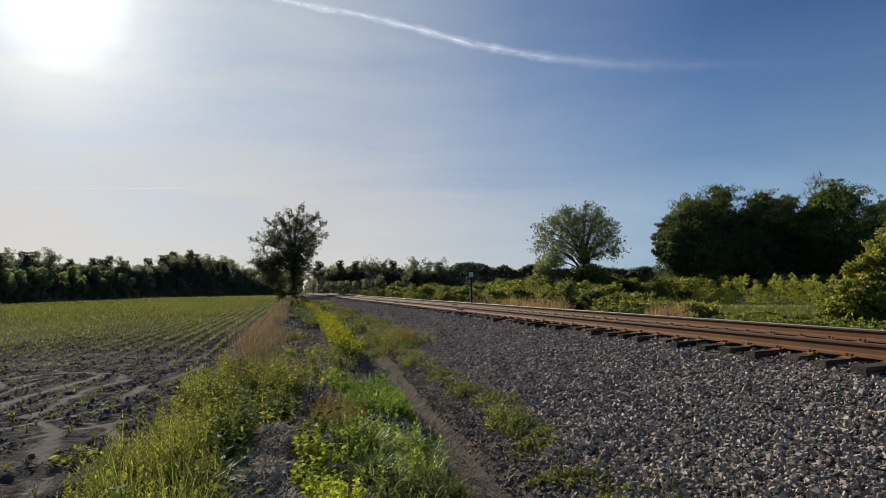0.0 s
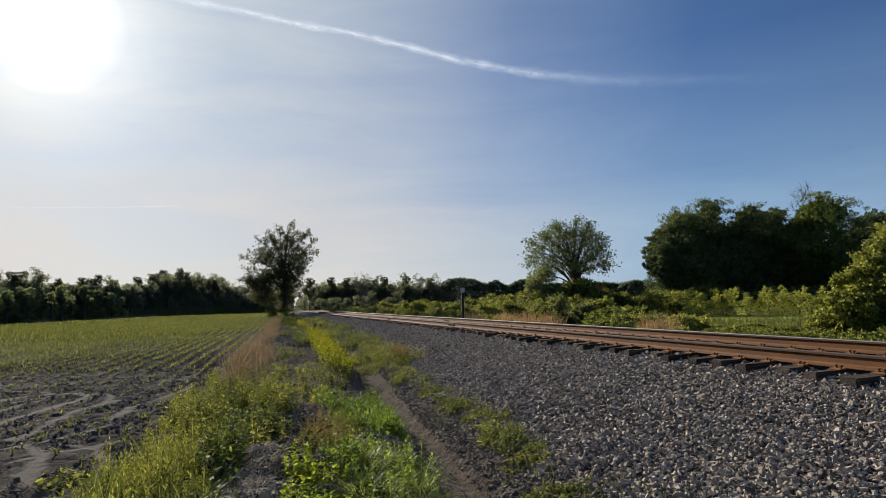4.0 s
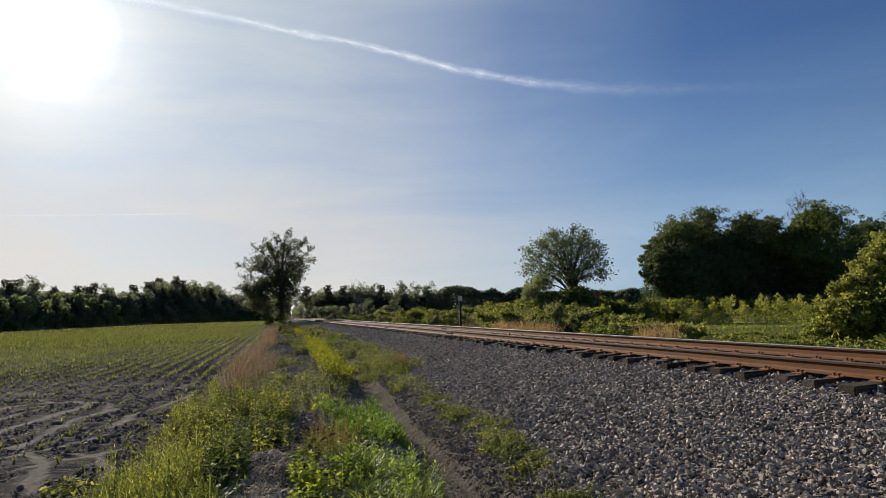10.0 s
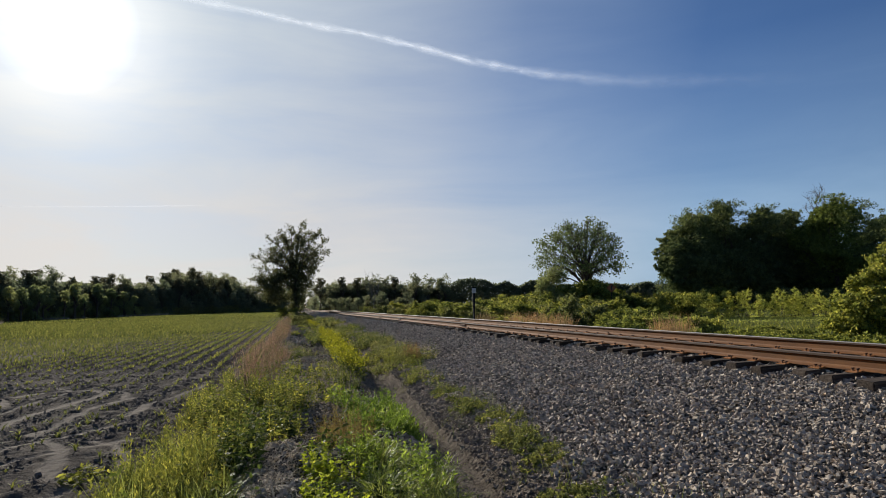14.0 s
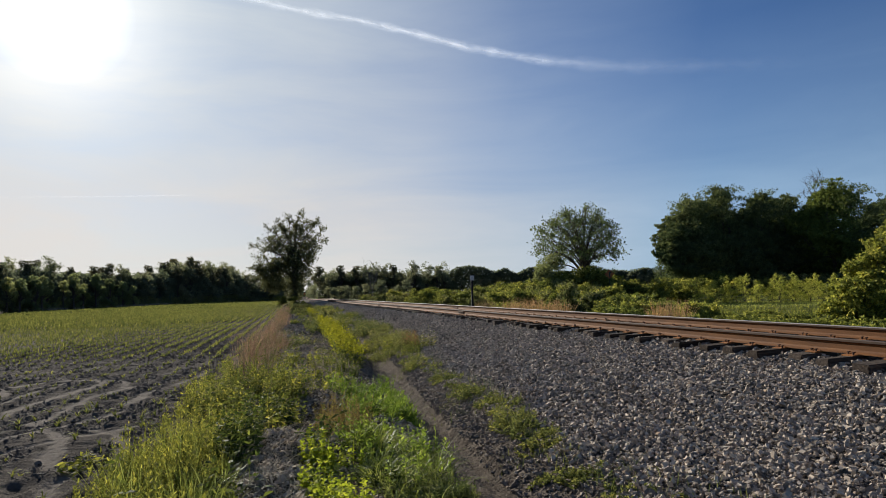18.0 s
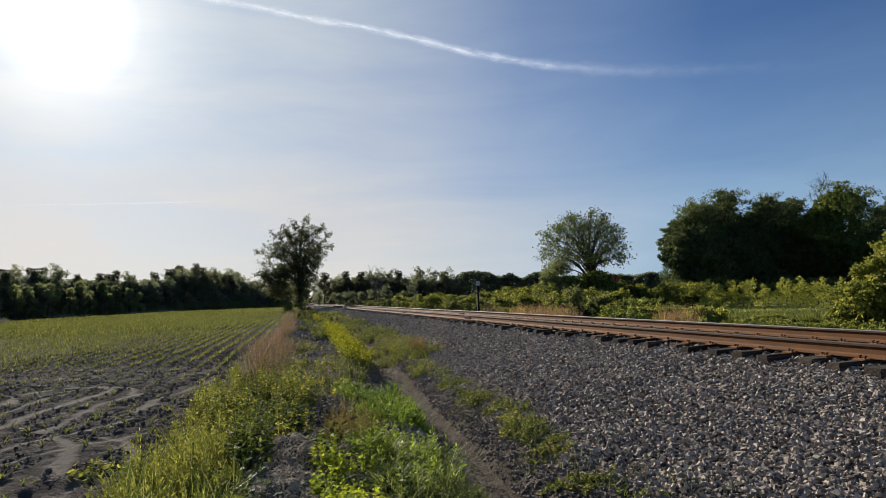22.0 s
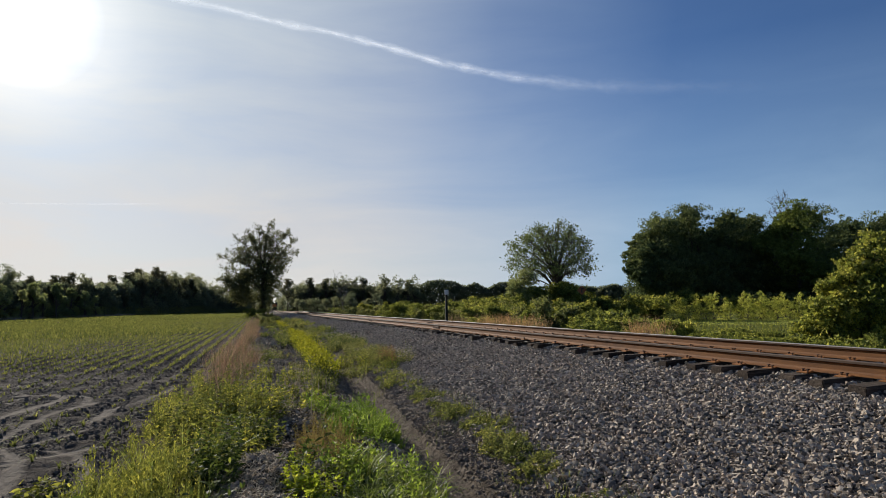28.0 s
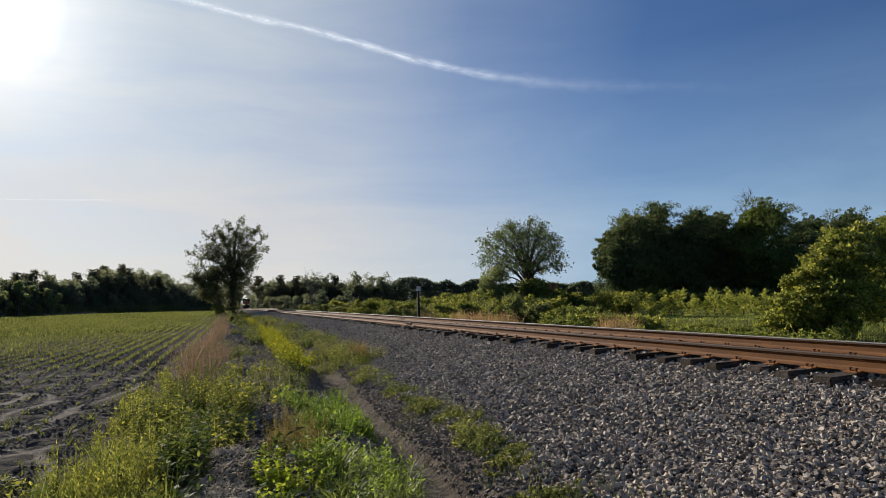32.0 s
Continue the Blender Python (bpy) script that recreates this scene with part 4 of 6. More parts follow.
def tree(name, label, at, lobes, mat, leaf=0.25, clumps=26, per=22, trunk=0.25, fork=0.35, stems=1, puff=0.35, bark=None, group="", category="tree", droop=0.0, twigs=5, trunk_lean=0.0, share=0.3, small=False, core=0):
    """A tree of limbs and leaves. lobes: (x, y, z, rx, ry, rz, fullness) of the crown, from the foot of the trunk."""
    t = thing(name, label, category, group=group, at=at)
    top = max(l[2] for l in lobes)
    segs, leaf_at, leaf_way = [], [], []
    feet = [np.array([RNG.normal(0, 0.12 * (stems > 1)), RNG.normal(0, 0.12 * (stems > 1)), -0.15]) for _ in range(stems)]
    forks = []
    for foot in feet:
        f = foot + np.array([RNG.normal(0, 0.25 * (stems > 1)) + trunk_lean, RNG.normal(0, 0.2 * (stems > 1)), top * fork])
        forks.append(f)
        segs += crooked(foot, f, trunk / math.sqrt(stems), trunk * 0.72 / math.sqrt(stems), 4, 0.05)
    for x, y, z, rx, ry, rz, full in lobes:
        c = np.array([x, y, z])
        base = forks[RNG.integers(0, stems)] if z > top * fork * 0.8 else feet[0] + np.array([trunk_lean * z / (top * fork + 0.01) * 0.5, 0, z * 0.6])
        segs += crooked(base, c, trunk * 0.38 / math.sqrt(stems), trunk * 0.14, 4, 0.14)
        n = max(4, int(clumps * full))
        d = unit(RNG.normal(size=(n, 3)))
        r = RNG.uniform(0.35, 1.08, (n, 1)) ** 0.6
        cs = c + d * r * np.array([rx, ry, rz])
        for q in cs[: int(twigs + n * share)]:
            segs += crooked(c + (q - c) * 0.1, q, trunk * 0.1, trunk * 0.03 + 0.006, 2, 0.2)
        k = int(per)
        size = puff * min(rx, rz) * RNG.uniform(0.55, 1.25, (n, 1, 1))
        p = cs[:, None] + unit(RNG.normal(size=(n, k, 3))) * RNG.random((n, k, 1)) ** 0.45 * size * 1.5 * np.array([1, 1, 0.55])
        leaf_at.append(p.reshape(-1, 3))
        w = RNG.normal(size=(n, k, 3)) + d[:, None] * 0.5 + np.array([0, 0, -droop])
        leaf_way.append(w.reshape(-1, 3))
    v, f = tubes(segs)
    piece("trunk", v, f, bark or M_BARK, t, "branching bark-covered trunk and limbs", True)
    p, w = np.concatenate(leaf_at), np.concatenate(leaf_way)
    keep = p[:, 2] > 0.05
    make = flakes if small else leaves
    v, f = make(p[keep], w[keep], leaf * RNG.uniform(0.6, 1.3, keep.sum()), 0.62)
    if core:
        # the closed inside of the crown
        inner = np.concatenate([np.array([x, y, z]) * np.array([0.85, 0.85, 0.97]) + unit(RNG.normal(size=(core, 3))) * RNG.random((core, 1)) ** 0.5 * 0.8 * np.array([rx, ry, rz]) for x, y, z, rx, ry, rz, _ in lobes])
        inner = inner[inner[:, 2] > 0.05]
        v, f = joined([(v, f), flakes(inner, RNG.normal(size=inner.shape), leaf * RNG.uniform(1.3, 2.2, len(inner)), 0.8)])
    piece("crown", v, f, mat, t)
    return t


def arc(a, b, lift, n=7, bow=0.05):
    """Points of a limb that leaves a steeply and bends over to b."""
    a, b = np.array(a, float), np.array(b, float)
    c = a + (b - a) * np.array([0.3, 0.3, lift])
    u = np.linspace(0, 1, n)[:, None]
    p = a * (1 - u) ** 2 + 2 * c * u * (1 - u) + b * u * u
    p[1:-1] += RNG.normal(0, bow * np.linalg.norm(b - a) / n, (n - 2, 3))
    return p


def fan_tree(name, label, at, tips, mat, foot=0.25, fork=(3.0, 4.0), leaf=0.16, per=22, wind=(0.4, 0, 0.5), lobes=(), subs=3, lift=0.75, spread=0.7, reach=0.3, tuft=0.13, first=0.38, broad=0.45):
    """A tree whose limbs can be seen: each runs out to a tip, forks into twigs, and the twigs carry loose tufts of leaves.
    lobes: closed masses of leaves, (x, y, z, rx, ry, rz, number)."""
    t = thing(name, label, "tree", at=at)
    segs, leaf_at, leaf_way = [], [], []
    top = max(p[2] for p in tips)
    stem = arc((0, 0, -0.2), (RNG.normal(0, 0.2), RNG.normal(0, 0.2), fork[1] + 0.25 * (top - fork[1])), 0.5, 6, 0.12)
    for i in range(5):
        segs.append((stem[i], stem[i + 1], foot * (1 - 0.13 * i), foot * (1 - 0.13 * (i + 1))))
    for tip in tips:
        z = RNG.uniform(*fork)
        start = stem[0] + (stem[-1] - stem[0]) * (z / stem[-1][2])
        pts = arc(start, tip, lift)
        size = np.linalg.norm(pts[-1] - pts[0])
        r = foot * 0.2 + 0.03 * size * foot
        for i in range(6):
            segs.append((pts[i], pts[i + 1], r * (1 - i / 6.5) + 0.012, r * (1 - (i + 1) / 6.5) + 0.012))
        for u in np.linspace(first, 1.0, 7):
            i = min(5, int(u * 6))
            base, way = pts[i] + (pts[i + 1] - pts[i]) * (u * 6 - i), unit(pts[i + 1] - pts[i])
            for _ in range(subs):
                d = unit(way * 0.8 + RNG.normal(size=3) * spread + np.array([0, 0, 0.25]))
                run = size * reach * (1.2 - u) * RNG.uniform(0.6, 1.2) + 0.38
                q = arc(base, base + d * run, 0.7, 4, 0.1)
                for k in range(3):
                    segs.append((q[k], q[k + 1], 0.03 - 0.007 * k, 0.023 - 0.007 * k))
                m = 2 + int(run)
                w = RNG.uniform(0.35, 1.0, m)[:, None]
                e = unit(d[None] + RNG.normal(size=(m, 3)) * 0.75)
                b = base + d * run * w
                g = RNG.random((m, per, 1))
                leaf_at.append((b[:, None] + e[:, None] * g * 0.4 + RNG.normal(size=(m, per, 3)) * tuft).reshape(-1, 3))
                leaf_way.append((e[:, None] * 0.9 + RNG.normal(size=(m, per, 3)) * 0.7 + np.array(wind)).reshape(-1, 3))
    for x, y, z, rx, ry, rz, number in lobes:
        d = unit(RNG.normal(size=(number, 3)))
        c = np.array([x, y, z]) + d * RNG.uniform(0.1, 1.05, (number, 1)) ** 0.55 * np.array([rx, ry, rz])
        leaf_at.append((c[:, None] + RNG.normal(size=(number, 16, 3)) * np.array([0.3, 0.3, 0.18])).reshape(-1, 3))
        leaf_way.append((RNG.normal(size=(number, 16, 3)) + d[:, None] * 0.5).reshape(-1, 3))
    v, f = tubes(segs)
    piece("trunk", v, f, M_BARK, t, "branching bark-covered trunk and limbs", True)
    p, w = np.concatenate(leaf_at), np.concatenate(leaf_way)
    ok = p[:, 2] > 0.05
    v, f = flakes(p[ok], w[ok], leaf * RNG.uniform(0.6, 1.35, ok.sum()), broad)
    piece("crown", v, f, mat, t)
    return t


def round_lobes(h, r, low=0.3, n=9, full=1.0, knob=1.0):
    """A broad, uneven crown of n lobes for a tree h high and about r wide."""
    out = [(0, 0, h * 0.8, r * 0.55, r * 0.55, h * 0.17, full * 2.4)]
    for i in range(n):
        a, z = i * 2.4 + RNG.uniform(0, 0.8), low + (0.88 - low) * ((i * 0.618) % 1.0)
        reach = r * math.sqrt(max(0.05, 1 - (max(0, z - 0.3) / 0.62) ** 2)) * RNG.uniform(0.5, 0.95)
        s = RNG.uniform(0.32, 0.46) * r * knob
        out.append((math.cos(a) * reach, math.sin(a) * reach, z * h, s, s, s * 0.85, full))
    return out


def build_trees():
    # the lone tree by the field, its trunk wrapped in vines
    tips = []
    for x, z in ((-7.2, 9.9), (-5.6, 11.6), (-4.4, 13.2), (-2.7, 14.5), (-0.8, 15.2), (1.2, 15.8), (2.7, 14.5), (4.6, 14.7), (5.7, 13.2), (5.9, 11.2), (3.5, 10.6), (3.4, 8.6), (-6.6, 7.6), (-3.6, 11.2), (-1.6, 13.2), (0.8, 13.6), (2.2, 12.4), (-5.0, 9.6)):
        tips.append((x * 0.86, RNG.uniform(-2.0, 2.0), 1.2 + z * 0.83))
    fan_tree("vine_clad_tree", "tall thin-crowned tree with a vine-wrapped trunk at the field edge", (0.0, 110.5, 0), tips, M_LEAF_A, 0.36, (3.0, 7.5), 0.3, 11, (0.6, 0, 0.6), [
        (0.0, 0, 7.4, 2.2, 2.0, 3.0, 270), (0.2, 0, 2.8, 1.3, 1.3, 2.7, 200), (-2.2, 0, 6.2, 2.0, 1.8, 2.0, 170), (-3.9, 0, 5.2, 2.3, 1.8, 1.7, 210), (-3.0, 0.3, 3.4, 2.0, 1.6, 1.2, 130), (1.6, 0.2, 5.6, 1.3, 1.2, 1.7, 110), (-5.6, 0, 6.2, 1.0, 1.0, 0.6, 30), (-1.0, 0, 9.0, 2.1, 1.6, 1.0, 30), (2.6, 0, 7.6, 0.9, 1.0, 0.9, 40), (-2.6, 0, 9.6, 1.8, 1.5, 1.2, 34), (1.8, 0, 10.2, 1.6, 1.4, 1.3, 34), (-0.4, 0, 11.4, 1.8, 1.4, 1.2, 28), (3.2, 0, 9.2, 1.2, 1.2, 1.0, 22)], 2, 0.8, 0.8, 0.24, 0.2, 0.55)
    # the open, rounded tree across the line
    tips = []
    for i in range(40):
        u = -0.52 + 1.5 * (i + 0.5) / 40
        r, a, k = math.sqrt(max(0.0, 1 - u * u)), i * 2.39996, 0.7 if i % 4 == 0 else RNG.uniform(0.88, 1.04)
        tips.append((-0.5 + 3.9 * k * r * math.cos(a), 3.6 * k * r * math.sin(a), 5.9 + 3.6 * k * u))
    puffs = []
    for i in range(46):
        u = -0.45 + 1.4 * (i + 0.5) / 46
        r, a = math.sqrt(1 - u * u), i * 2.39996 + 1.1
        k, q = RNG.uniform(0.74, 1.03), RNG.uniform(0.5, 0.85)
        puffs.append((-0.5 + 4.1 * k * r * math.cos(a), 4.0 * k * r * math.sin(a), 5.7 + 3.9 * k * u, q, q, q * 0.6, 10))
    fan_tree("spreading_tree", "open rounded tree with many upright limbs and sparse leaves", (27.6, 60.6, 0), tips, M_LEAF_B, 0.25, (1.7, 4.2), 0.19, 4, (0.1, 0, 0.0), puffs, 2, 0.9, 0.7, 0.17, 0.15, 0.5, 0.6)
    tree("pale_bush", "pale grey-green bushy young tree under the spreading tree", (23.6, 58.6, 0), round_lobes(4.9, 2.0, 0.15, 14, 1.0, 0.8), M_YOUNG, 0.14, 30, 22, 0.1, 0.2, 3, 0.4, small=True)
    # the dark grove
    grove = [(56.0, 86.5, 13.5, 5.5, 0), (59.5, 78.5, 9.5, 4.2, 0), (49.8, 79.5, 10.0, 3.4, 0), (52.8, 81.0, 14.6, 5.0, 0), (57.8, 81.5, 16.4, 5.6, 0), (62.6, 80.0, 15.2, 5.0, 0), (61.0, 86.0, 13.0, 6.0, 0), (68.4, 73.6, 15.4, 5.6, 1), (76.5, 79.5, 15.8, 6.0, 0), (83.0, 72.5, 14.4, 5.6, 0), (90.5, 70.5, 15.0, 6.0, 1), (99.0, 66.0, 14.2, 6.0, 0), (70.0, 86.0, 12.5, 6.0, 0), (70.5, 77.5, 8.5, 4.4, 0), (76.0, 76.0, 9.0, 4.6, 0), (88.0, 84.0, 15.0, 6.5, 0), (67.6, 81.5, 15.2, 5.4, 0), (70.6, 80.6, 12.5, 5.2, 0)]
    for x, y, h, r, front in grove:
        tree("grove_tree", "yellow-green broad oak at the front of the grove" if front else "dark dense broad-crowned oak in the grove", (x, y, 0), round_lobes(h, r, 0.05, 48, 0.8, 0.62) + [(0, 0, h * 0.4, r * 0.8, r * 0.8, h * 0.34, 6.0), (0, 0, h * 0.66, r * 0.6, r * 0.6, h * 0.2, 3.0)], M_LEAF_FRONT if front else M_LEAF_WOOD, 0.24, 15, 64, 0.3, 0.35, 1, 0.25, group="trees of the grove", share=0.0, twigs=0, small=True, core=150)
    dead = thing("dead_tree", "bare grey dead tree top above the grove", "tree", at=(73.4, 81.3, 0))
    segs = crooked((0, 0, 0), (0.2, 0, 14.2), 0.3, 0.14, 6, 0.05)
    for a, z0, reach, z1 in ((0.3, 13.2, 1.5, 16.6), (2.6, 13.0, 1.9, 16.2), (3.4, 13.6, 1.0, 17.1), (0.0, 13.8, 0.6, 17.4), (5.5, 12.8, 2.2, 15.4), (1.2, 12.5, 2.0, 15.0), (3.0, 12.0, 2.6, 14.6)):
        tip = (math.cos(a) * reach * 0.8 + 0.2, math.sin(a) * reach * 0.8, z1 - 0.7)
        limb = crooked((0.15, 0, z0 - 0.7), tip, 0.08, 0.02, 4, 0.16)
        segs += limb
        for s in limb[1:]:
            for _ in range(9):
                segs += crooked(s[1], s[1] + RNG.normal(size=3) * 0.5 + np.array([0, 0, 0.4]), 0.024, 0.01, 2, 0.2)
    v, f = tubes(segs)
    piece("trunk", v, f, M_DEADWOOD, dead, smooth=True)
    # a bare young tree far down the line
    bare = thing("bare_sapling", "leafless grey young tree among shrubs", "tree", at=(14.8, 129, -0.2))
    segs = []
    for a, reach, z in ((0.4, 1.2, 6.6), (2.4, 1.5, 6.9), (3.6, 2.0, 6.0), (5.4, 1.7, 6.2), (1.4, 0.6, 7.6), (2.9, 0.9, 7.3)):
        limb = crooked((0, 0, 2.2), (math.cos(a) * reach, math.sin(a) * reach * 0.5, z), 0.06, 0.02, 4, 0.12)
        segs += limb
        for s in limb[1:]:
            for _ in range(4):
                segs += crooked(s[1], s[1] + RNG.normal(size=3) * 0.5 + np.array([0, 0, 0.6]), 0.022, 0.01, 2, 0.2)
    segs += crooked((0, 0, -0.2), (0, 0, 2.3), 0.15, 0.1, 3, 0.05)
    v, f = tubes(segs)
    piece("trunk", v, f, M_DEADWOOD, bare, smooth=True)
    # the big bush on the right
    tree("hedge_tree", "bushy yellow-green young tree in full leaf", (19.25, 19.1, 0), [
        (1.1, 0, 2.7, 0.9, 1.0, 0.7, 1.5), (0.1, 0, 1.9, 0.8, 1.0, 0.6, 1.5), (1.3, 0, 2.1, 1.1, 1.2, 0.8, 1.7), (-0.8, -0.3, 1.2, 0.8, 1.0, 0.6, 1.4), (0.3, -0.6, 1.3, 1.1, 1.2, 0.8, 1.9), (1.7, 0, 1.3, 1.2, 1.3, 0.8, 1.8), (0, -0.3, 0.6, 1.3, 1.3, 0.55, 1.6), (-1.0, 0, 0.5, 0.9, 1.0, 0.45, 1.2), (2.0, 0.4, 3.1, 0.8, 0.8, 0.55, 1.0), (2.8, 0.6, 2.6, 1.2, 1.2, 0.9, 1.6), (3.3, 0.8, 1.3, 1.2, 1.3, 0.9, 1.6), (3.0, 0.8, 3.6, 0.9, 0.9, 0.7, 1.0),
    ], M_LEAF_BUSH, 0.12, 50, 46, 0.14, 0.25, 4, 0.26, droop=0.4, core=260)


def build_woods():
    """The far edges of the woods, from a few kinds of tree set side by side."""
    kinds = []
    # all but the last kind take leaf colours paled for haze
    for h, r, m, low, label in ((11.8, 3.9, M_LEAF_FAR_HAZE, 0.06, "broadleaf tree in the far wood"), (13.4, 3.7, M_LEAF_FAR_HAZE, 0.2, "tall broadleaf tree in the far wood"), (9.5, 3.3, M_LEAF_FAR_HAZE, 0.02, "low broadleaf tree at the wood's edge"), (14.2, 2.6, M_LEAF_PINE, 0.45, "dark pine in the far wood"), (6.5, 1.6, M_YOUNG_FAR_HAZE, 0.05, "slender light green young tree before the wood"), (11.5, 4.0, M_LEAF_WOOD, 0.03, "broad tree at the near edge of the wood")):
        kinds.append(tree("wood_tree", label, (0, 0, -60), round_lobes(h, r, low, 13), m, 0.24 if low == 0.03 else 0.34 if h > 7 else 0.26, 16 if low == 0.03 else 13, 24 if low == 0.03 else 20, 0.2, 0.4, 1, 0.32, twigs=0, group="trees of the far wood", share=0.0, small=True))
    spots = []

    def line(x0, y0, x1, y1, gap, depth, s0, s1, mix):
        length = math.hypot(x1 - x0, y1 - y0)
        nx, ny = -(y1 - y0) / length, (x1 - x0) / length
        n = int(length / gap)
        for i in range(n):
            for row in range(depth):
                u, o = (i + random.uniform(0.1, 0.9)) / n, row * 5.5 + random.uniform(-1.5, 1.5)
                spots.append((x0 + (x1 - x0) * u + nx * o, y0 + (y1 - y0) * u + ny * o, random.uniform(s0, s1) * (1 + 0.05 * row), random.choice(mix)))

    line(-27, 20, -39, 80, 4.0, 1, 0.6, 0.9, (5,))
    line(-40, 80, -50, 108, 3.4, 2, 1.0, 1.18, (5,))
    line(-50, 108, -54, 124, 3.2, 2, 0.6, 0.85, (5,))
    line(-54, 124, -54, 150, 3.2, 3, 0.58, 0.8, (0, 1, 2, 3, 3))
    line(-54, 152, -36, 226, 3.2, 2, 0.63, 0.85, (0, 1, 2, 3, 3))
    line(-36, 226, -20, 300, 3.6, 2, 0.88, 1.14, (0, 1, 1, 3))
    line(-50, 134, -50, 150, 2.6, 1, 0.9, 1.2, (4,))
    line(-49, 152, -40, 190, 3.4, 1, 0.85, 1.25, (4,))
    line(-19, 300, -1, 345, 3.2, 1, 0.85, 1.05, (0, 1))
    line(1.3, 345, 5.4, 800, 14, 1, 0.7, 0.85, (0, 1))
    line(-40, 930, 90, 925, 8, 1, 2.1, 2.6, (0, 1))
    line(230, 215, 72, 304, 5.0, 1, 0.55, 0.75, (0, 0, 1))
    line(72, 304, 13, 337, 4.0, 2, 0.98, 1.3, (0, 0, 1, 3))
    line(10.6, 338, 15.5, 800, 16, 1, 0.5, 0.75, (0, 1))
    line(44, 258, 13, 300, 3.6, 1, 0.5, 0.75, (2, 0))
    for x, y, s, k in spots:
        m = pose(x, y, float(ground_z(x, y, False)) - 0.1, 0, 0, random.uniform(0, 360)) @ Matrix.Diagonal((s, s, s * random.uniform(0.9, 1.1), 1))
        copy_thing(kinds[k], m)
    for k in kinds:
        for o in (*k.children, k):
            bpy.data.objects.remove(o)


def build_undergrowth():
    """The closed mass of leaves inside the far woods, uneven on top, and low brush at their foot."""
    low, mass = [], []
    runs = (((-26, 20), (-37, 80), 6.5), ((-37, 80), (-51, 122), 5.4), ((-51, 122), (-52, 150), 7.4), ((-52, 150), (-34, 226), 8.6), ((-34, 226), (-19, 296), 11.0), ((-19, 296), (-3, 335), 7.5), ((11.5, 335), (110, 284), 12.5), ((110, 284), (228, 217), 9.0))
    for (x0, y0), (x1, y1), tall in runs:
        length = math.hypot(x1 - x0, y1 - y0)
        side = np.array([-(y1 - y0), x1 - x0]) / length * (1 if x1 < 5 else 1)
        for kind, per, back in ((low, 70, 1.2), (mass, 400, 3.5)):
            n = int(length * per * (2 if y0 < 140 else 1))
            u = RNG.random(n)
            px = x0 + (x1 - x0) * u + RNG.normal(0, 1.2, n) + side[0] * back
            py = y0 + (y1 - y0) * u + RNG.normal(0, 1.0, n) + side[1] * back
            top = 1.0 + 2.0 * wave(px, py, 6) if kind is low else tall * (0.68 + 0.3 * wave(px, py, 5) + 0.2 * wave(px, py, 13))
            kind.append(np.stack([px, py, ground_z(px, py, False) + RNG.random(n) ** 0.8 * top], -1))
    p = np.concatenate(low)
    patch("undergrowth", "low brush along the foot of the woods", "brush", [flakes(p, RNG.normal(size=p.shape), RNG.uniform(0.25, 0.55, len(p)) * np.clip(np.hypot(p[:, 0], p[:, 1]) / 220, 0.45, 1))], M_LEAF_BRUSH)
    p = np.concatenate(mass)
    # this mass also has the haze mixed into its leaf colour
    patch("far_wood", "closed dark leafy mass of the far woods", "woods", [flakes(p, RNG.normal(size=p.shape), RNG.uniform(0.5, 1.05, len(p)) * np.clip(np.hypot(p[:, 0], p[:, 1]) / 270, 0.35, 1), 0.8)], M_LEAF_FAR_HAZE)


# ---- shrubs and saplings ----
def shrub_kind(label, mat, leaf, lobes, per=26, clumps=18, category="shrub", name="shrub", group="shrubs beyond the line", small=False, core=60):
    return tree(name, label, (0, 0, -60), lobes, mat, leaf, clumps, per, 0.05, 0.25, 3, 0.36, group=group, category=category, droop=0.3, share=0.08, twigs=1, small=small, core=core)


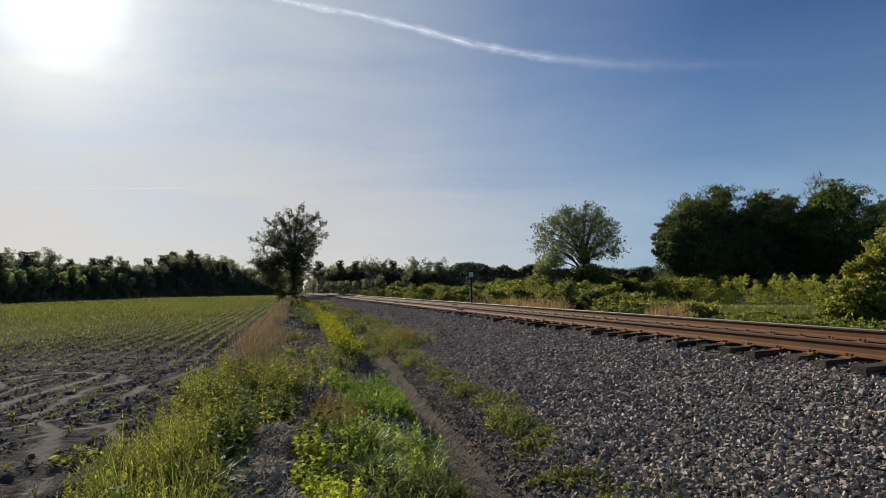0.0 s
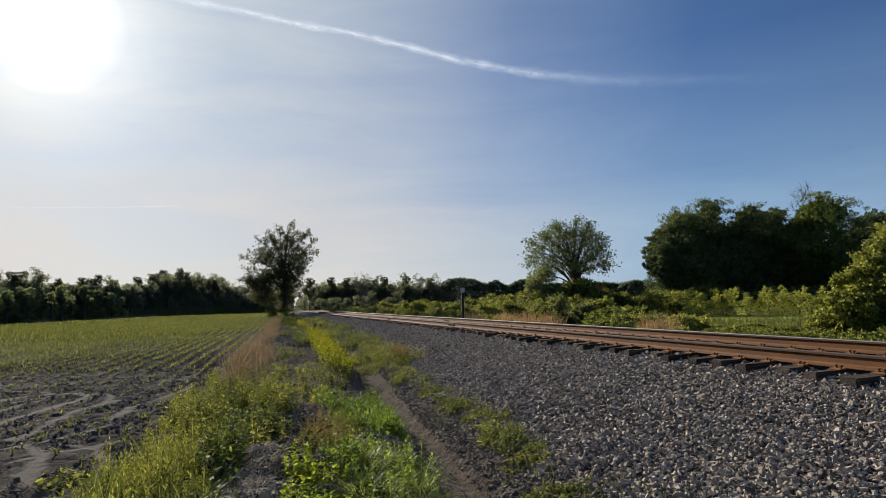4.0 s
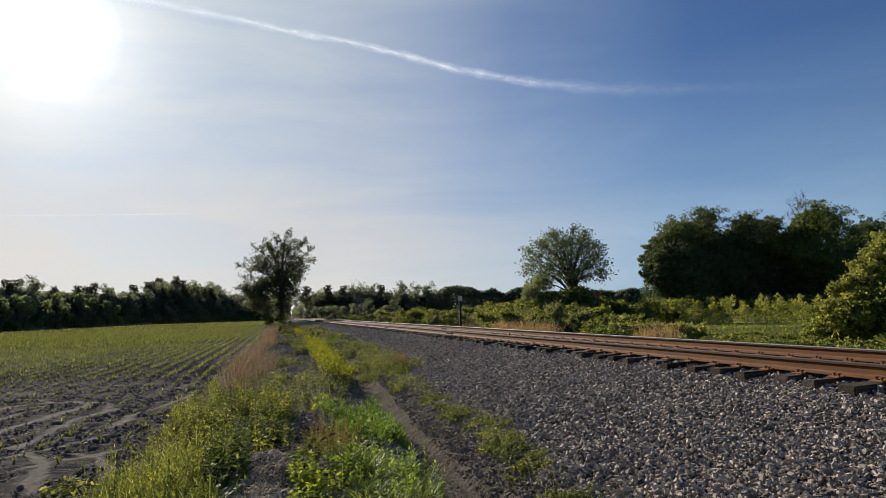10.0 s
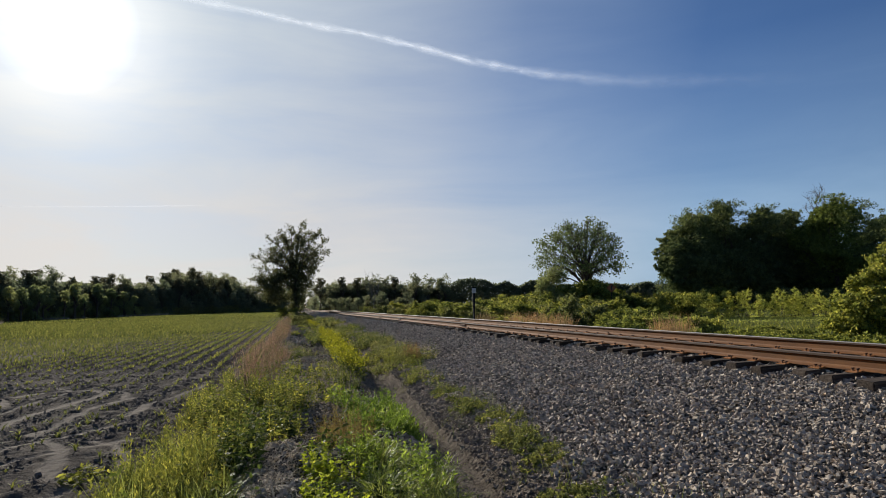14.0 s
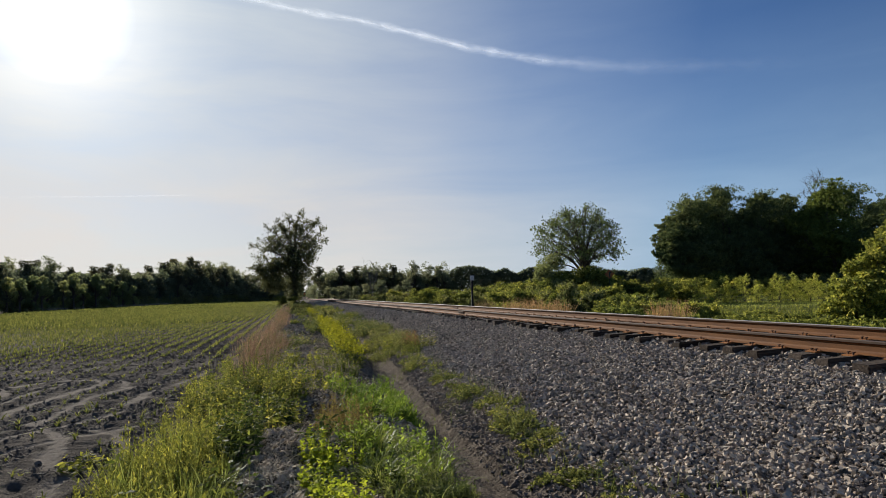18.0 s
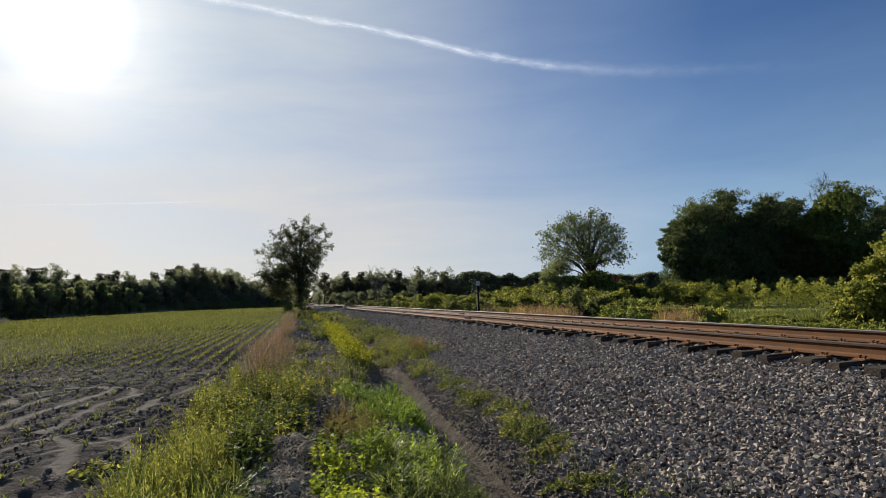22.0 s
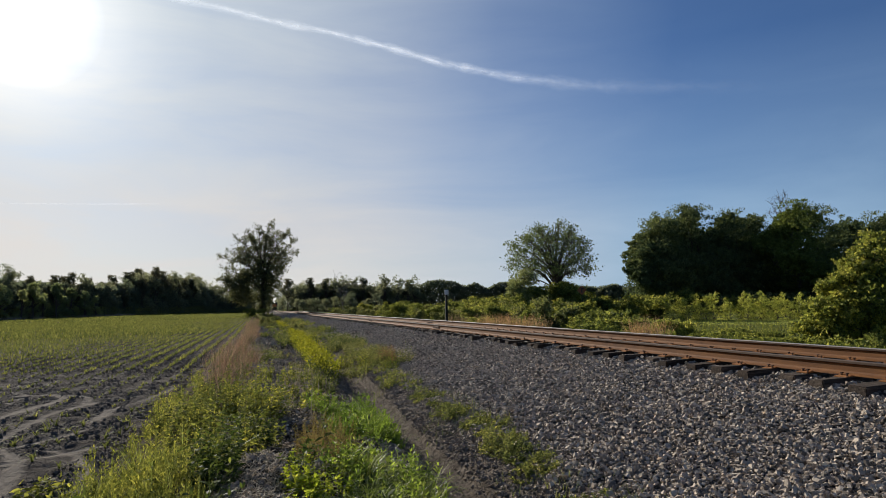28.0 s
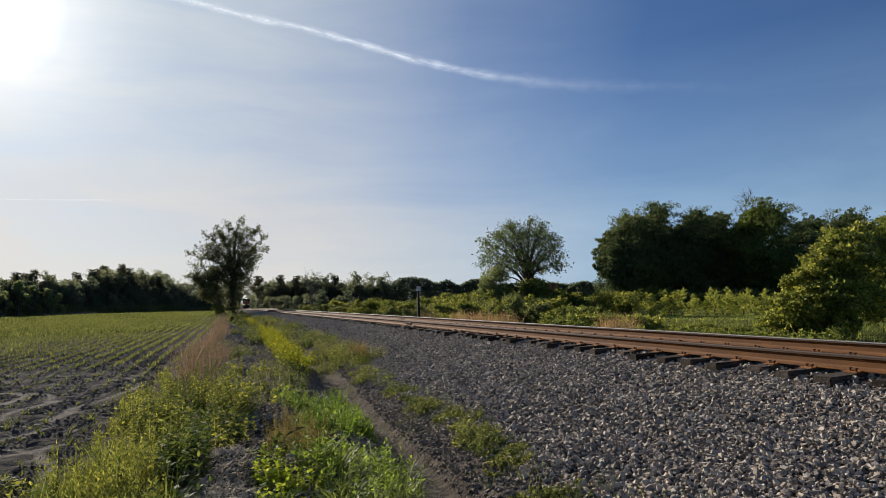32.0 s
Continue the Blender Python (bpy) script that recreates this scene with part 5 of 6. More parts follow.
def build_shrubs():
    low = [shrub_kind("low tangled vine-covered shrub", M_LEAF_SHRUB, 0.1, [(RNG.uniform(-0.9, 0.9), RNG.uniform(-0.9, 0.9), RNG.uniform(0.2, 0.75), RNG.uniform(0.4, 0.7), RNG.uniform(0.4, 0.7), RNG.uniform(0.2, 0.42), 1.0) for _ in range(9)], 22, 14) for _ in range(3)]
    brush = [shrub_kind("low grey-green twiggy brush beyond the line", M_LEAF_BRUSH, 0.12, [(RNG.uniform(-1, 1), RNG.uniform(-0.8, 0.8), RNG.uniform(0.2, 1.5), RNG.uniform(0.3, 0.6), RNG.uniform(0.3, 0.6), RNG.uniform(0.25, 0.45), 0.8) for _ in range(10)], 20, 14, small=True) for _ in range(2)]
    tall = [shrub_kind("bright green leafy shrub", M_LEAF_SHRUB, 0.11, [(RNG.uniform(-0.9, 0.9), RNG.uniform(-0.8, 0.8), RNG.uniform(0.3, 1.7), RNG.uniform(0.45, 0.75), RNG.uniform(0.45, 0.75), RNG.uniform(0.3, 0.5), 1.0) for _ in range(11)], 26, 18, small=True) for _ in range(3)]
    young = [shrub_kind("pale green leafy sapling", M_SAPLING, 0.085, [(RNG.normal(0, 0.35), RNG.normal(0, 0.35), z, 0.55 - 0.12 * z, 0.55 - 0.12 * z, 0.35, 0.8) for z in (0.4, 0.8, 1.2, 1.6, 2.0, 2.4)], 18, 18, "sapling", "sapling", "saplings before the grove", core=8) for _ in range(2)]

    def put(kinds, x, y, s, flat=1.0):
        k = random.choice(kinds)
        copy_thing(k, pose(x, y, float(ground_z(x, y)) - 0.05, 0, 0, random.uniform(0, 360)) @ Matrix.Diagonal((s, s, s * flat, 1)))

    # low tangle just past the ballast
    for i in range(110):
        y = 11 + i * 0.4
        put(low, random.uniform(12.8, 16.4) + 0.05 * y, y + random.uniform(-0.5, 0.5), random.choice((0.6, 0.8, 0.95, 1.2)) * (0.72 if y < 26 else 1.1), random.uniform(0.7, 1.05))
    for i in range(16):
        put(low, random.uniform(16.5, 21), random.uniform(14, 30), random.uniform(0.5, 0.75), 0.6)
    # taller growth further along
    for i in range(54):
        y = 32 + i * 1.9
        put(tall + brush * 4, random.uniform(13.0, 18.5), y + random.uniform(-0.8, 0.8), random.uniform(0.55, 1.12))
    for i in range(110):
        y = random.uniform(36, 84)
        put(tall * 2 + brush * 2, random.uniform(14, min(31, 0.5 * y)), y, random.uniform(0.55, 1.0))
    for i in range(14):
        put(low + tall, random.uniform(31, 42), random.uniform(58, 68), random.uniform(0.8, 1.0), 0.8)
    for dx, dy in ((-1.5, -1.5), (0, -1.2), (1.4, -1), (-0.6, -2.4), (2.6, -0.5), (0.4, -2.0), (0.9, -1.6)):
        put(tall, 26.6 + dx, 59.6 + dy, random.uniform(1.4, 1.9))
    for i in range(30):
        u = i / 29
        put(tall * 2 + brush, 17 + 20 * u + random.uniform(-0.8, 0.8), 57 + random.uniform(-3, 4), random.uniform(0.95, 1.25))
    # saplings before the grove
    for i in range(64):
        u = i / 63
        put(young, 33 + 19 * u + random.uniform(-0.8, 0.8), 50 - 8 * u + random.uniform(-1.2, 1.2), random.uniform(0.55, 0.92))
    # brush that closes the foot of the grove
    for i in range(26):
        u = i / 25
        put(brush + tall, 48 + 52 * u + random.uniform(-1, 1), 74 - 16 * u + random.uniform(-1.5, 1.5), random.uniform(1.0, 1.6))
    # scrub along the field side, down to the lone tree
    for i in range(30):
        y = 38 + i * 2.4
        put(low + brush * 2, random.uniform(-0.7, 2.2), y + random.uniform(-1, 1), random.uniform(0.22, 0.5))
    for x, y, s in ((-1.8, 108, 0.8), (-0.2, 107, 0.7), (1.2, 103, 0.4)):
        put(tall, x, y, s)
    for k in low + tall + brush + young:
        for o in (*k.children, k):
            bpy.data.objects.remove(o)


# ---- signs ----
def build_signs():
    mp = thing("mile_post", "dark steel post with a small white plate on top", "sign post", at=(9.4, 35.0, 0))
    z0 = float(ground_z(9.4, 35.0)) - 0.3
    part("post", box((0.11, 0.11, 2.38 - z0), (0, 0, (2.38 + z0) / 2), 0.012), M_POST, mp)
    part("sign_plate", box((0.22, 0.03, 0.26), (0, -0.075, 2.3), 0.008), M_SIGN_WHITE, mp, "weathered white plate")
    part("cap", box((0.24, 0.16, 0.05), (0, -0.02, 2.46), 0.01), M_POST, mp)
    rs = thing("road_sign", "faded orange diamond warning sign on a post beside the road", "road sign", at=(25.85, 51.75, 0))
    rs.rotation_euler = (0, 0, radians(-26))
    part("post", box((0.06, 0.06, 2.9), (0, 0, 1.35), 0.008), M_POST, rs)
    turn = Matrix.Rotation(radians(45), 4, "Y")
    part("sign_plate", box((0.56, 0.02, 0.56), (0, -0.05, 2.64), 0.006, turn), M_SIGN_ORANGE, rs, "faded orange diamond plate")
    part("arrow", merge(box((0.09, 0.008, 0.34), (0, -0.066, 2.59), 0.002), box((0.2, 0.008, 0.09), (0.06, -0.066, 2.79), 0.002)), M_BLACK, rs, "black arrow mark")


def build_stake():
    st = thing("wooden_stake", "short dark wooden stake in the weedy bank", "stake", at=(1.45, 45.0, float(ground_z(1.45, 45.0))))
    part("shaft", box((0.09, 0.09, 0.55), (0, 0, 0.2), 0.012), M_BARK, st)
    part("top", box((0.1, 0.1, 0.04), (0, 0, 0.49), 0.012), M_DEADWOOD, st, "splintered grey top")


def ovals(at, way, size, width=0.45, curl=0.25, flat=0.7):
    """Rounded leaves with a drooping tip, most of them lying flat to the sky."""
    n = len(at)
    way = unit(way)
    side = unit(np.cross(way, np.array([0, 0, flat]) + RNG.normal(size=(n, 3)) * 0.5))
    up = np.cross(side, way)
    s, w = np.asarray(size)[:, None], np.asarray(size)[:, None] * width * 0.5
    a, b = at + way * s * 0.32 + up * s * 0.05, at + way * s * 0.68 - up * s * curl * 0.25
    v = np.stack([at, a - side * w, a + side * w, b - side * w * 0.78, b + side * w * 0.78, at + way * s - up * s * curl], 1)
    k = np.arange(n)[:, None] * 6
    return v.reshape(-1, 3), np.concatenate([k + [0, 2, 1], k + [1, 2, 4], k + [1, 4, 3], k + [3, 4, 5]])


def shoots(at, height, heading, lean, leaf, pairs=7, width=0.45, bare=0.1, rise=0.35, taper=0.6, stem=0.006, curl=0.25):
    """Leafy shoots: a stem that straightens as it rises, with leaves in crossed pairs and a tuft at the tip."""
    n = len(at)
    out = np.stack([np.cos(heading), np.sin(heading), 0 * heading], -1)
    stalk = blades(at, height, np.full(n, stem), lean, -0.5 * lean, 2, heading)
    h = (bare + (1 - bare) * (np.arange(pairs) + 1.0) / pairs)[None] + RNG.normal(0, 0.04, (n, pairs))
    h = np.clip(h, 0.02, 1.0)
    reach = np.sin(lean[:, None] * (1 - 0.25 * h)) * h * height[:, None]
    z = np.cos(lean[:, None] * (1 - 0.25 * h)) * h * height[:, None]
    pos = at[:, None] + out[:, None] * reach[..., None] + np.stack([0 * z, 0 * z, z], -1)
    turn = RNG.uniform(0, 6.3, (n, 1)) + np.arange(pairs)[None] * 1.57 + RNG.normal(0, 0.35, (n, pairs))
    turn = np.stack([turn, turn + np.pi], -1)
    lift = rise + 0.75 * np.clip(h - 0.7, 0, 1)[..., None] * 2.2 + RNG.normal(0, 0.3, (n, pairs, 2))
    way = np.stack([np.cos(turn) * np.cos(lift), np.sin(turn) * np.cos(lift), np.sin(lift)], -1)
    size = leaf * RNG.uniform(0.65, 1.25, (n, pairs, 2)) * (1.1 - taper * h[..., None] ** 1.5) * RNG.uniform(0.75, 1.2, (n, 1, 1))
    pos = np.repeat(pos[:, :, None], 2, 2)
    return joined([stalk, ovals(pos.reshape(-1, 3), way.reshape(-1, 3), size.ravel(), width, curl)])


def clumps(num, box, r0, r1, h0, h1, leaf, per=420, pairs=7, width=0.45, keep=None, bare=0.1, rise=0.35, flare=0.55, taper=0.6, curl=0.25, stem=0.006):
    """Bushy clumps of shoots: upright in the middle, leaning out and lower at the rim."""
    mid = scatter(num, *box, keep)
    r, h = RNG.uniform(r0, r1, len(mid)), RNG.uniform(h0, h1, len(mid))
    k = np.repeat(np.arange(len(mid)), np.maximum(4, (per * r * r).astype(int)))
    n = len(k)
    a, d = RNG.uniform(0, 2 * np.pi, n), np.sqrt(RNG.random(n))
    x, y = mid[k, 0] + np.cos(a) * d * r[k] * 0.75, mid[k, 1] + np.sin(a) * d * r[k] * 0.9
    at = np.stack([x, y, ground_z(x, y) - 0.01], -1)
    tall = h[k] * (1 - 0.4 * d * d) * RNG.uniform(0.6, 1.15, n)
    return shoots(at, tall, a + RNG.normal(0, 0.5, n), d * flare * RNG.uniform(0.4, 1.2, n) + 0.05, leaf, pairs, width, bare, rise, taper, stem, curl)


def tussocks(num, box, keep, per, r, h0, h1, w0, w1, bend0, bend1, segs=4):
    """Tufts of grass blades that arch outwards."""
    mid = scatter(num, *box, keep)
    k = np.repeat(np.arange(len(mid)), per)
    n = len(k)
    a, d = RNG.uniform(0, 2 * np.pi, n), np.sqrt(RNG.random(n))
    at = mid[k] + np.stack([np.cos(a) * d * r, np.sin(a) * d * r, 0 * a], -1)
    return blades(at, RNG.uniform(h0, h1, n) * np.repeat(RNG.uniform(0.7, 1.2, len(mid)), per), RNG.uniform(w0, w1, n), RNG.uniform(0.05, 0.5, n) + 0.3 * d, RNG.uniform(bend0, bend1, n), segs, a)


# ---- grasses and weeds of the foreground ----
def build_weeds():
    up = lambda n, a, b: RNG.uniform(a, b, n)  # noqa: E731
    # the tall mass of leafy weeds on the field side of the bank
    tall = lambda x, y: oval(-0.62, 8.6, 0.76, 2.8, 0.35)(x, y) & (x < -0.36 + 0.32 * (y - 6.4))  # noqa: E731
    patch("weed_patch", "dense bushes of leafy yellow-green weeds on the field bank", "weeds", [clumps(36, (-1.5, 0.2, 6.4, 11.4), 0.18, 0.36, 0.25, 0.64, 0.052, 460, 12, 0.42, tall)], M_WEED)
    # deep green weeds whose dark leaf colour also stands in for the flank's shade
    patch("dark_weeds", "taller dark green broad-leaved weeds on the patch's right flank, dark also for its shade", "weeds", [clumps(26, (-0.85, 0.0, 5.6, 9.4), 0.14, 0.26, 0.35, 0.66, 0.07, 420, 11, 0.42, lambda x, y: oval(-0.38, 7.0, 0.32, 1.5, 0.3)(x, y) & (x < -0.36 + 0.3 * (y - 6.4)), 0.02, 0.2)], M_CLUMP)
    patch("sunlit_weeds", "bright yellow-green leafy weed tops standing above the patch", "weeds", [clumps(26, (-1.4, 0.1, 6.4, 11.8), 0.1, 0.2, 0.5, 0.86, 0.055, 280, 11, 0.42, tall, 0.3)], M_WEED_PALE)
    # fine upright weeds along the field edge
    low = lambda x, y: oval(-1.0, 5.4, 0.6, 2.5, 0.3)(x, y) & (wave(x * 1.4 + 12, y, 0.7) > 0.33)  # noqa: E731
    patch("near_weeds", "bright yellow-green upright weeds with narrow leaves at the field edge", "weeds", [clumps(110, (-1.85, -0.4, 2.8, 8), 0.1, 0.24, 0.2, 0.54, 0.042, 620, 13, 0.26, low, 0.12, 0.7, 0.22, 0.4, 0.1, 0.004)], M_WEED_PALE)
    patch("near_grass", "fine upright yellow-green grass among the field-edge weeds", "grass", [tussocks(130, (-1.85, -0.4, 2.8, 8), low, 26, 0.1, 0.22, 0.5, 0.004, 0.009, 0.2, 1.0, 3)], M_BLADE)
    patch("near_leafy_weeds", "green broad-leaved weeds in front of the pale stems", "weeds", [clumps(20, (-0.95, -0.4, 3.0, 5.6), 0.1, 0.2, 0.12, 0.3, 0.085, 300, 6, 0.42, oval(-0.66, 4.7, 0.36, 1.7, 0.3), 0.05, 0.25)], M_WEED)
    patch("weed_fringe", "pale weeds with thin seed stems along the field edge", "weeds", [clumps(60, (-1.8, -0.9, 7.5, 15.5), 0.1, 0.24, 0.2, 0.52, 0.05, 420, 8, 0.24, oval(-1.36, 11, 0.36, 4.2, 0.5), 0.15, 0.7, 0.3, 0.45, 0.1, 0.004)], M_WEED_PALE)
    patch("field_weeds", "low broad-leaved weeds on dark clods at the edge of the field", "weeds", [clumps(7, (-2.15, -1.7, 4.6, 7.6), 0.1, 0.18, 0.1, 0.2, 0.11, 340, 3, 0.4, None, 0.2, 0.2, 1.0)], M_WEED_PALE)
    # coarse broad-leaved plants among them
    k = scatter(22, -1.4, 0.9, 4.2, 9.5)
    n = len(k)
    patch("dock_plants", "coarse weeds with broad dark green leaves", "weeds", [shoots(k, up(n, 0.3, 0.55), up(n, 0, 6.3), up(n, 0, 0.5), 0.1, 6, 0.34, 0.05, 0.3)], M_CLUMP)
    # the fresh green clump beside the rut
    fresh = oval(1.08, 9.3, 0.52, 1.7, 0.3)
    patch("green_clump", "bright green fine-leaved clump beside the rut", "weeds", [clumps(52, (0.5, 1.65, 7.6, 11.2), 0.14, 0.26, 0.22, 0.42, 0.065, 420, 8, 0.26, fresh, 0.05, 0.6, 0.4, 0.4), tussocks(60, (0.5, 1.6, 7.6, 11.2), fresh, 10, 0.1, 0.2, 0.42, 0.006, 0.011, 0.3, 1.4)], M_FRESH)
    # long pale grass in arching tufts
    arch = oval(0.86, 5.8, 0.42, 1.3, 0.3)
    patch("long_grass", "tufts of long arching green grass blades", "grass", [tussocks(90, (0.4, 1.35, 4.4, 7.2), arch, 30, 0.09, 0.16, 0.42, 0.007, 0.014, 0.9, 2.6, 5)], M_BLADE)
    patch("grass_weeds", "leafy bright weeds among the long grass", "weeds", [clumps(30, (0.45, 1.25, 4.5, 7.0), 0.1, 0.2, 0.2, 0.4, 0.07, 300, 7, 0.3, arch, 0.1, 0.5)], M_FRESH)
    lime = lambda x, y: (np.abs(x - 0.2 - 0.06 * (y - 4.5)) < 0.24) & (wave(x * 2, y, 0.5) > 0.3)  # noqa: E731
    patch("broad_weeds", "lime-green broad-leaved weeds beside the thatch", "weeds", [clumps(16, (-0.05, 0.65, 3.9, 6.4), 0.07, 0.14, 0.12, 0.32, 0.05, 900, 8, 0.56, lime, 0.1, 0.35)], M_LIME)
    patch("heap_weeds", "small dark leafy weeds round the heap of dead grass", "weeds", [clumps(26, (0.1, 0.7, 4.6, 7.4), 0.08, 0.16, 0.12, 0.3, 0.06, 480, 7, 0.42, lambda x, y: wave(x * 2 + 7, y, 0.5) > 0.4, 0.05, 0.3, 0.8)], M_CLUMP)
    patch("soft_weeds", "soft pale green feathery weeds by the gravel", "weeds", [clumps(46, (0.5, 1.4, 3.2, 5.4), 0.12, 0.22, 0.14, 0.26, 0.04, 620, 9, 0.3, oval(0.92, 4.5, 0.42, 0.9, 0.3), 0.05, 0.5, 0.7)], M_SOFT)
    # brownish seeding weeds in the middle of the bank
    r = scatter(380, 0.1, 0.9, 6.3, 8.8, oval(0.5, 7.4, 0.34, 1.1))
    n = len(r)
    patch("brown_seed_weeds", "brownish seeding weeds among green leaves", "weeds", [herbs(r, up(n, 0.16, 0.46), 0.032, 34, 0.5, 0.3, 0.2, 0.45)], M_SEED)
    # yellow flowers
    strip = lambda x, y: np.abs(x - 1.24 - 0.013 * (y - 16)) < 0.34 * (0.55 + 0.8 * wave(x, y, 2)) * step(14.2, 15.2, y) * step(40, 35, y)  # noqa: E731
    k = np.concatenate([scatter(2300, 0.7, 2.2, 14.2, 40, strip), scatter(160, 1.0, 1.7, 46, 58)])
    n = len(k)
    patch("flower_leaves", "green stems of the yellow wildflowers", "wildflowers", [shoots(k, up(n, 0.2, 0.44), up(n, 0, 6.3), up(n, 0, 0.35), 0.08, 5, 0.35, 0.1, 0.5)], M_WEED)
    tops = np.repeat(k + np.stack([0 * up(n, 0, 1), 0 * up(n, 0, 1), up(n, 0.3, 0.5)], -1), 9, 0)
    tops = tops + RNG.normal(0, 0.05, tops.shape)
    patch("yellow_wildflowers", "strip of bright yellow wildflowers along the bank", "wildflowers", [leaves(tops, RNG.normal(size=tops.shape) + [0, 0, 0.8], RNG.uniform(0.035, 0.075, len(tops)), 0.7)], M_FLOWER)
    # red-brown dry grass on the field edge
    mid = scatter(1150, -1.75, 0.0, 13.2, 66, lambda x, y: (np.abs(x + 0.74 - 0.25 * (wave(x * 0, y, 2.5) - 0.5)) < 0.18 + 0.34 * wave(y * 0 + 40, y, 1.3)) & (wave(x + 5, y * 0.8, 0.9) > 0.42) & (RNG.random(len(x)) < 34 / (16 + y)))
    high = up(len(mid), 0.32, 0.98) * (0.45 + 0.8 * wave(mid[:, 0], mid[:, 1], 0.8))
    k = np.repeat(np.arange(len(mid)), 20)
    n = len(k)
    a, d = up(n, 0, 2 * np.pi), np.sqrt(RNG.random(n)) * 0.16
    s = mid[k] + np.stack([np.cos(a) * d, np.sin(a) * d, 0 * a], -1)
    fuzz = np.arange(n) % 3 == 0
    m = (~fuzz).sum()
    patch("dry_red_grass", "tufts of dry reddish-brown seeding grass at the field edge", "grass", [blades(s[~fuzz], high[k[~fuzz]] * up(m, 0.5, 1.05), up(m, 0.005, 0.013), d[~fuzz] * 2 + up(m, 0, 0.4), up(m, 0, 1.0), 3, a[~fuzz]), herbs(s[fuzz], high[k[fuzz]] * up(n - m, 0.6, 1.1), 0.036, 14, 0.4, 0.3, 0.4, 0.35, 0.9)], M_STRAW)
    patch("red_grass_foot", "green leafy growth at the foot of the dry grass", "weeds", [herbs(np.repeat(mid, 2, 0), up(2 * len(mid), 0.2, 0.6), 0.05, 24, 0.5, 0.3, 0.05, 0.6)], M_LEAF_BRUSH)
    # mixed broad-leaved weeds over the gravel of the middle bank
    some = lambda lo, sx: (lambda x, y: wave(x * 1.3 + sx, y * 0.8, 0.9) > lo)  # noqa: E731
    patch("bank_leaves", "low broad yellow-green weeds over the gravel of the bank", "weeds", [clumps(58, (-0.95, 0.95, 9.8, 16.0), 0.08, 0.2, 0.12, 0.34, 0.066, 330, 6, 0.5, some(0.55, 3), 0.08, 0.35, 0.8)], M_WEED)
    patch("bank_olive", "dull olive bushy weeds over the gravel of the bank", "weeds", [clumps(64, (-1.0, 1.0, 9.6, 17), 0.12, 0.28, 0.16, 0.4, 0.06, 380, 8, 0.36, some(0.56, 17), 0.06, 0.4, 0.7)], M_OLIVE)
    patch("bank_shoots", "pale leafy shoots standing out of the bank", "weeds", [clumps(20, (-0.8, 0.9, 10, 15), 0.06, 0.14, 0.3, 0.52, 0.08, 420, 7, 0.42, None, 0.2, 0.5)], M_WEED_PALE)
    m = scatter(300, -0.8, 1.0, 7.2, 16.5, lambda x, y: wave(x + 3, y, 0.9) > 0.4)
    n = len(m)
    patch("grey_stalks", "thin grey dead stalks among the weeds", "dead grass", [blades(np.repeat(m, 3, 0), up(3 * n, 0.2, 0.5), np.full(3 * n, 0.006), up(3 * n, 0, 0.8), up(3 * n, -0.3, 0.6))], M_THATCH)
    # further along the bank: sparse on the gravel, thick between the flowers and the ballast
    far = lambda x, y: (np.abs(x - 1.24 - 0.013 * (y - 16)) > 0.36) & ((x > 1.6) | (wave(x * 1.5 + 8, y, 0.9) > 0.64)) & ((x > -0.3) | (y > 58)) & (x < track_x(y) - 3.4)  # noqa: E731
    for num, y0, y1, big in ((90, 16, 26, 1.0), (170, 24, 44, 1.5), (170, 44, 106, 2.6)):
        for mat, share, label in ((M_LEAF_BRUSH, 0.45, "low grey-green brush in clumps along the bank"), (M_OLIVE, 0.33, "low olive weeds in clumps along the bank"), (M_WEED, 0.22, "scattered green weeds along the bank")):
            patch("bank_brush", label, "weeds", [clumps(int(num * share), (-0.6, 3.4, y0, y1), 0.14 * big, 0.3 * big, 0.18, 0.4 + 0.06 * big, 0.06 * big, 420 / big ** 2, 7, 0.42, far, 0.04, 0.4, 0.9)], mat)
    gap = lambda x, y: (np.abs(x - rut_x(y)) > 0.35) & (x < track_x(y) - 4.3)  # noqa: E731
    patch("foot_brush", "dense grey-green brush between the rut and the ballast", "weeds", [clumps(58, (1.75, 3.4, 17, 50), 0.2, 0.42, 0.26, 0.55, 0.07, 330, 8, 0.36, gap, 0.04, 0.4, 0.8)], M_LEAF_BRUSH)
    # clumps in a chain along the foot of the ballast
    chain = []
    for x, y, rx, ry, num, h in ((2.55, 17.4, 0.55, 1.3, 26, 0.5), (2.5, 13.6, 0.3, 1.2, 16, 0.34), (2.55, 11.4, 0.22, 0.9, 12, 0.26), (2.48, 9.3, 0.22, 0.9, 13, 0.24), (2.42, 7.5, 0.26, 0.8, 20, 0.3), (2.4, 6.4, 0.2, 0.5, 12, 0.2), (2.26, 5.3, 0.28, 0.6, 13, 0.15), (2.3, 4.4, 0.34, 0.5, 11, 0.12), (2.6, 21, 0.4, 1.4, 16, 0.42), (2.7, 8.6, 0.16, 0.4, 5, 0.2), (2.5, 15.2, 0.24, 0.9, 10, 0.28), (2.52, 12.4, 0.16, 0.8, 7, 0.18), (2.5, 10.3, 0.16, 0.6, 6, 0.16), (2.44, 8.4, 0.14, 0.5, 5, 0.16)):
        chain.append(clumps(int(num * 1.6), (x - rx, x + rx, y - ry, y + ry), 0.08, 0.2, h * 0.3, h * 0.85, 0.046, 620, 7, 0.4, oval(x, y, rx, ry, 0.4), 0.05, 0.45, 0.9))
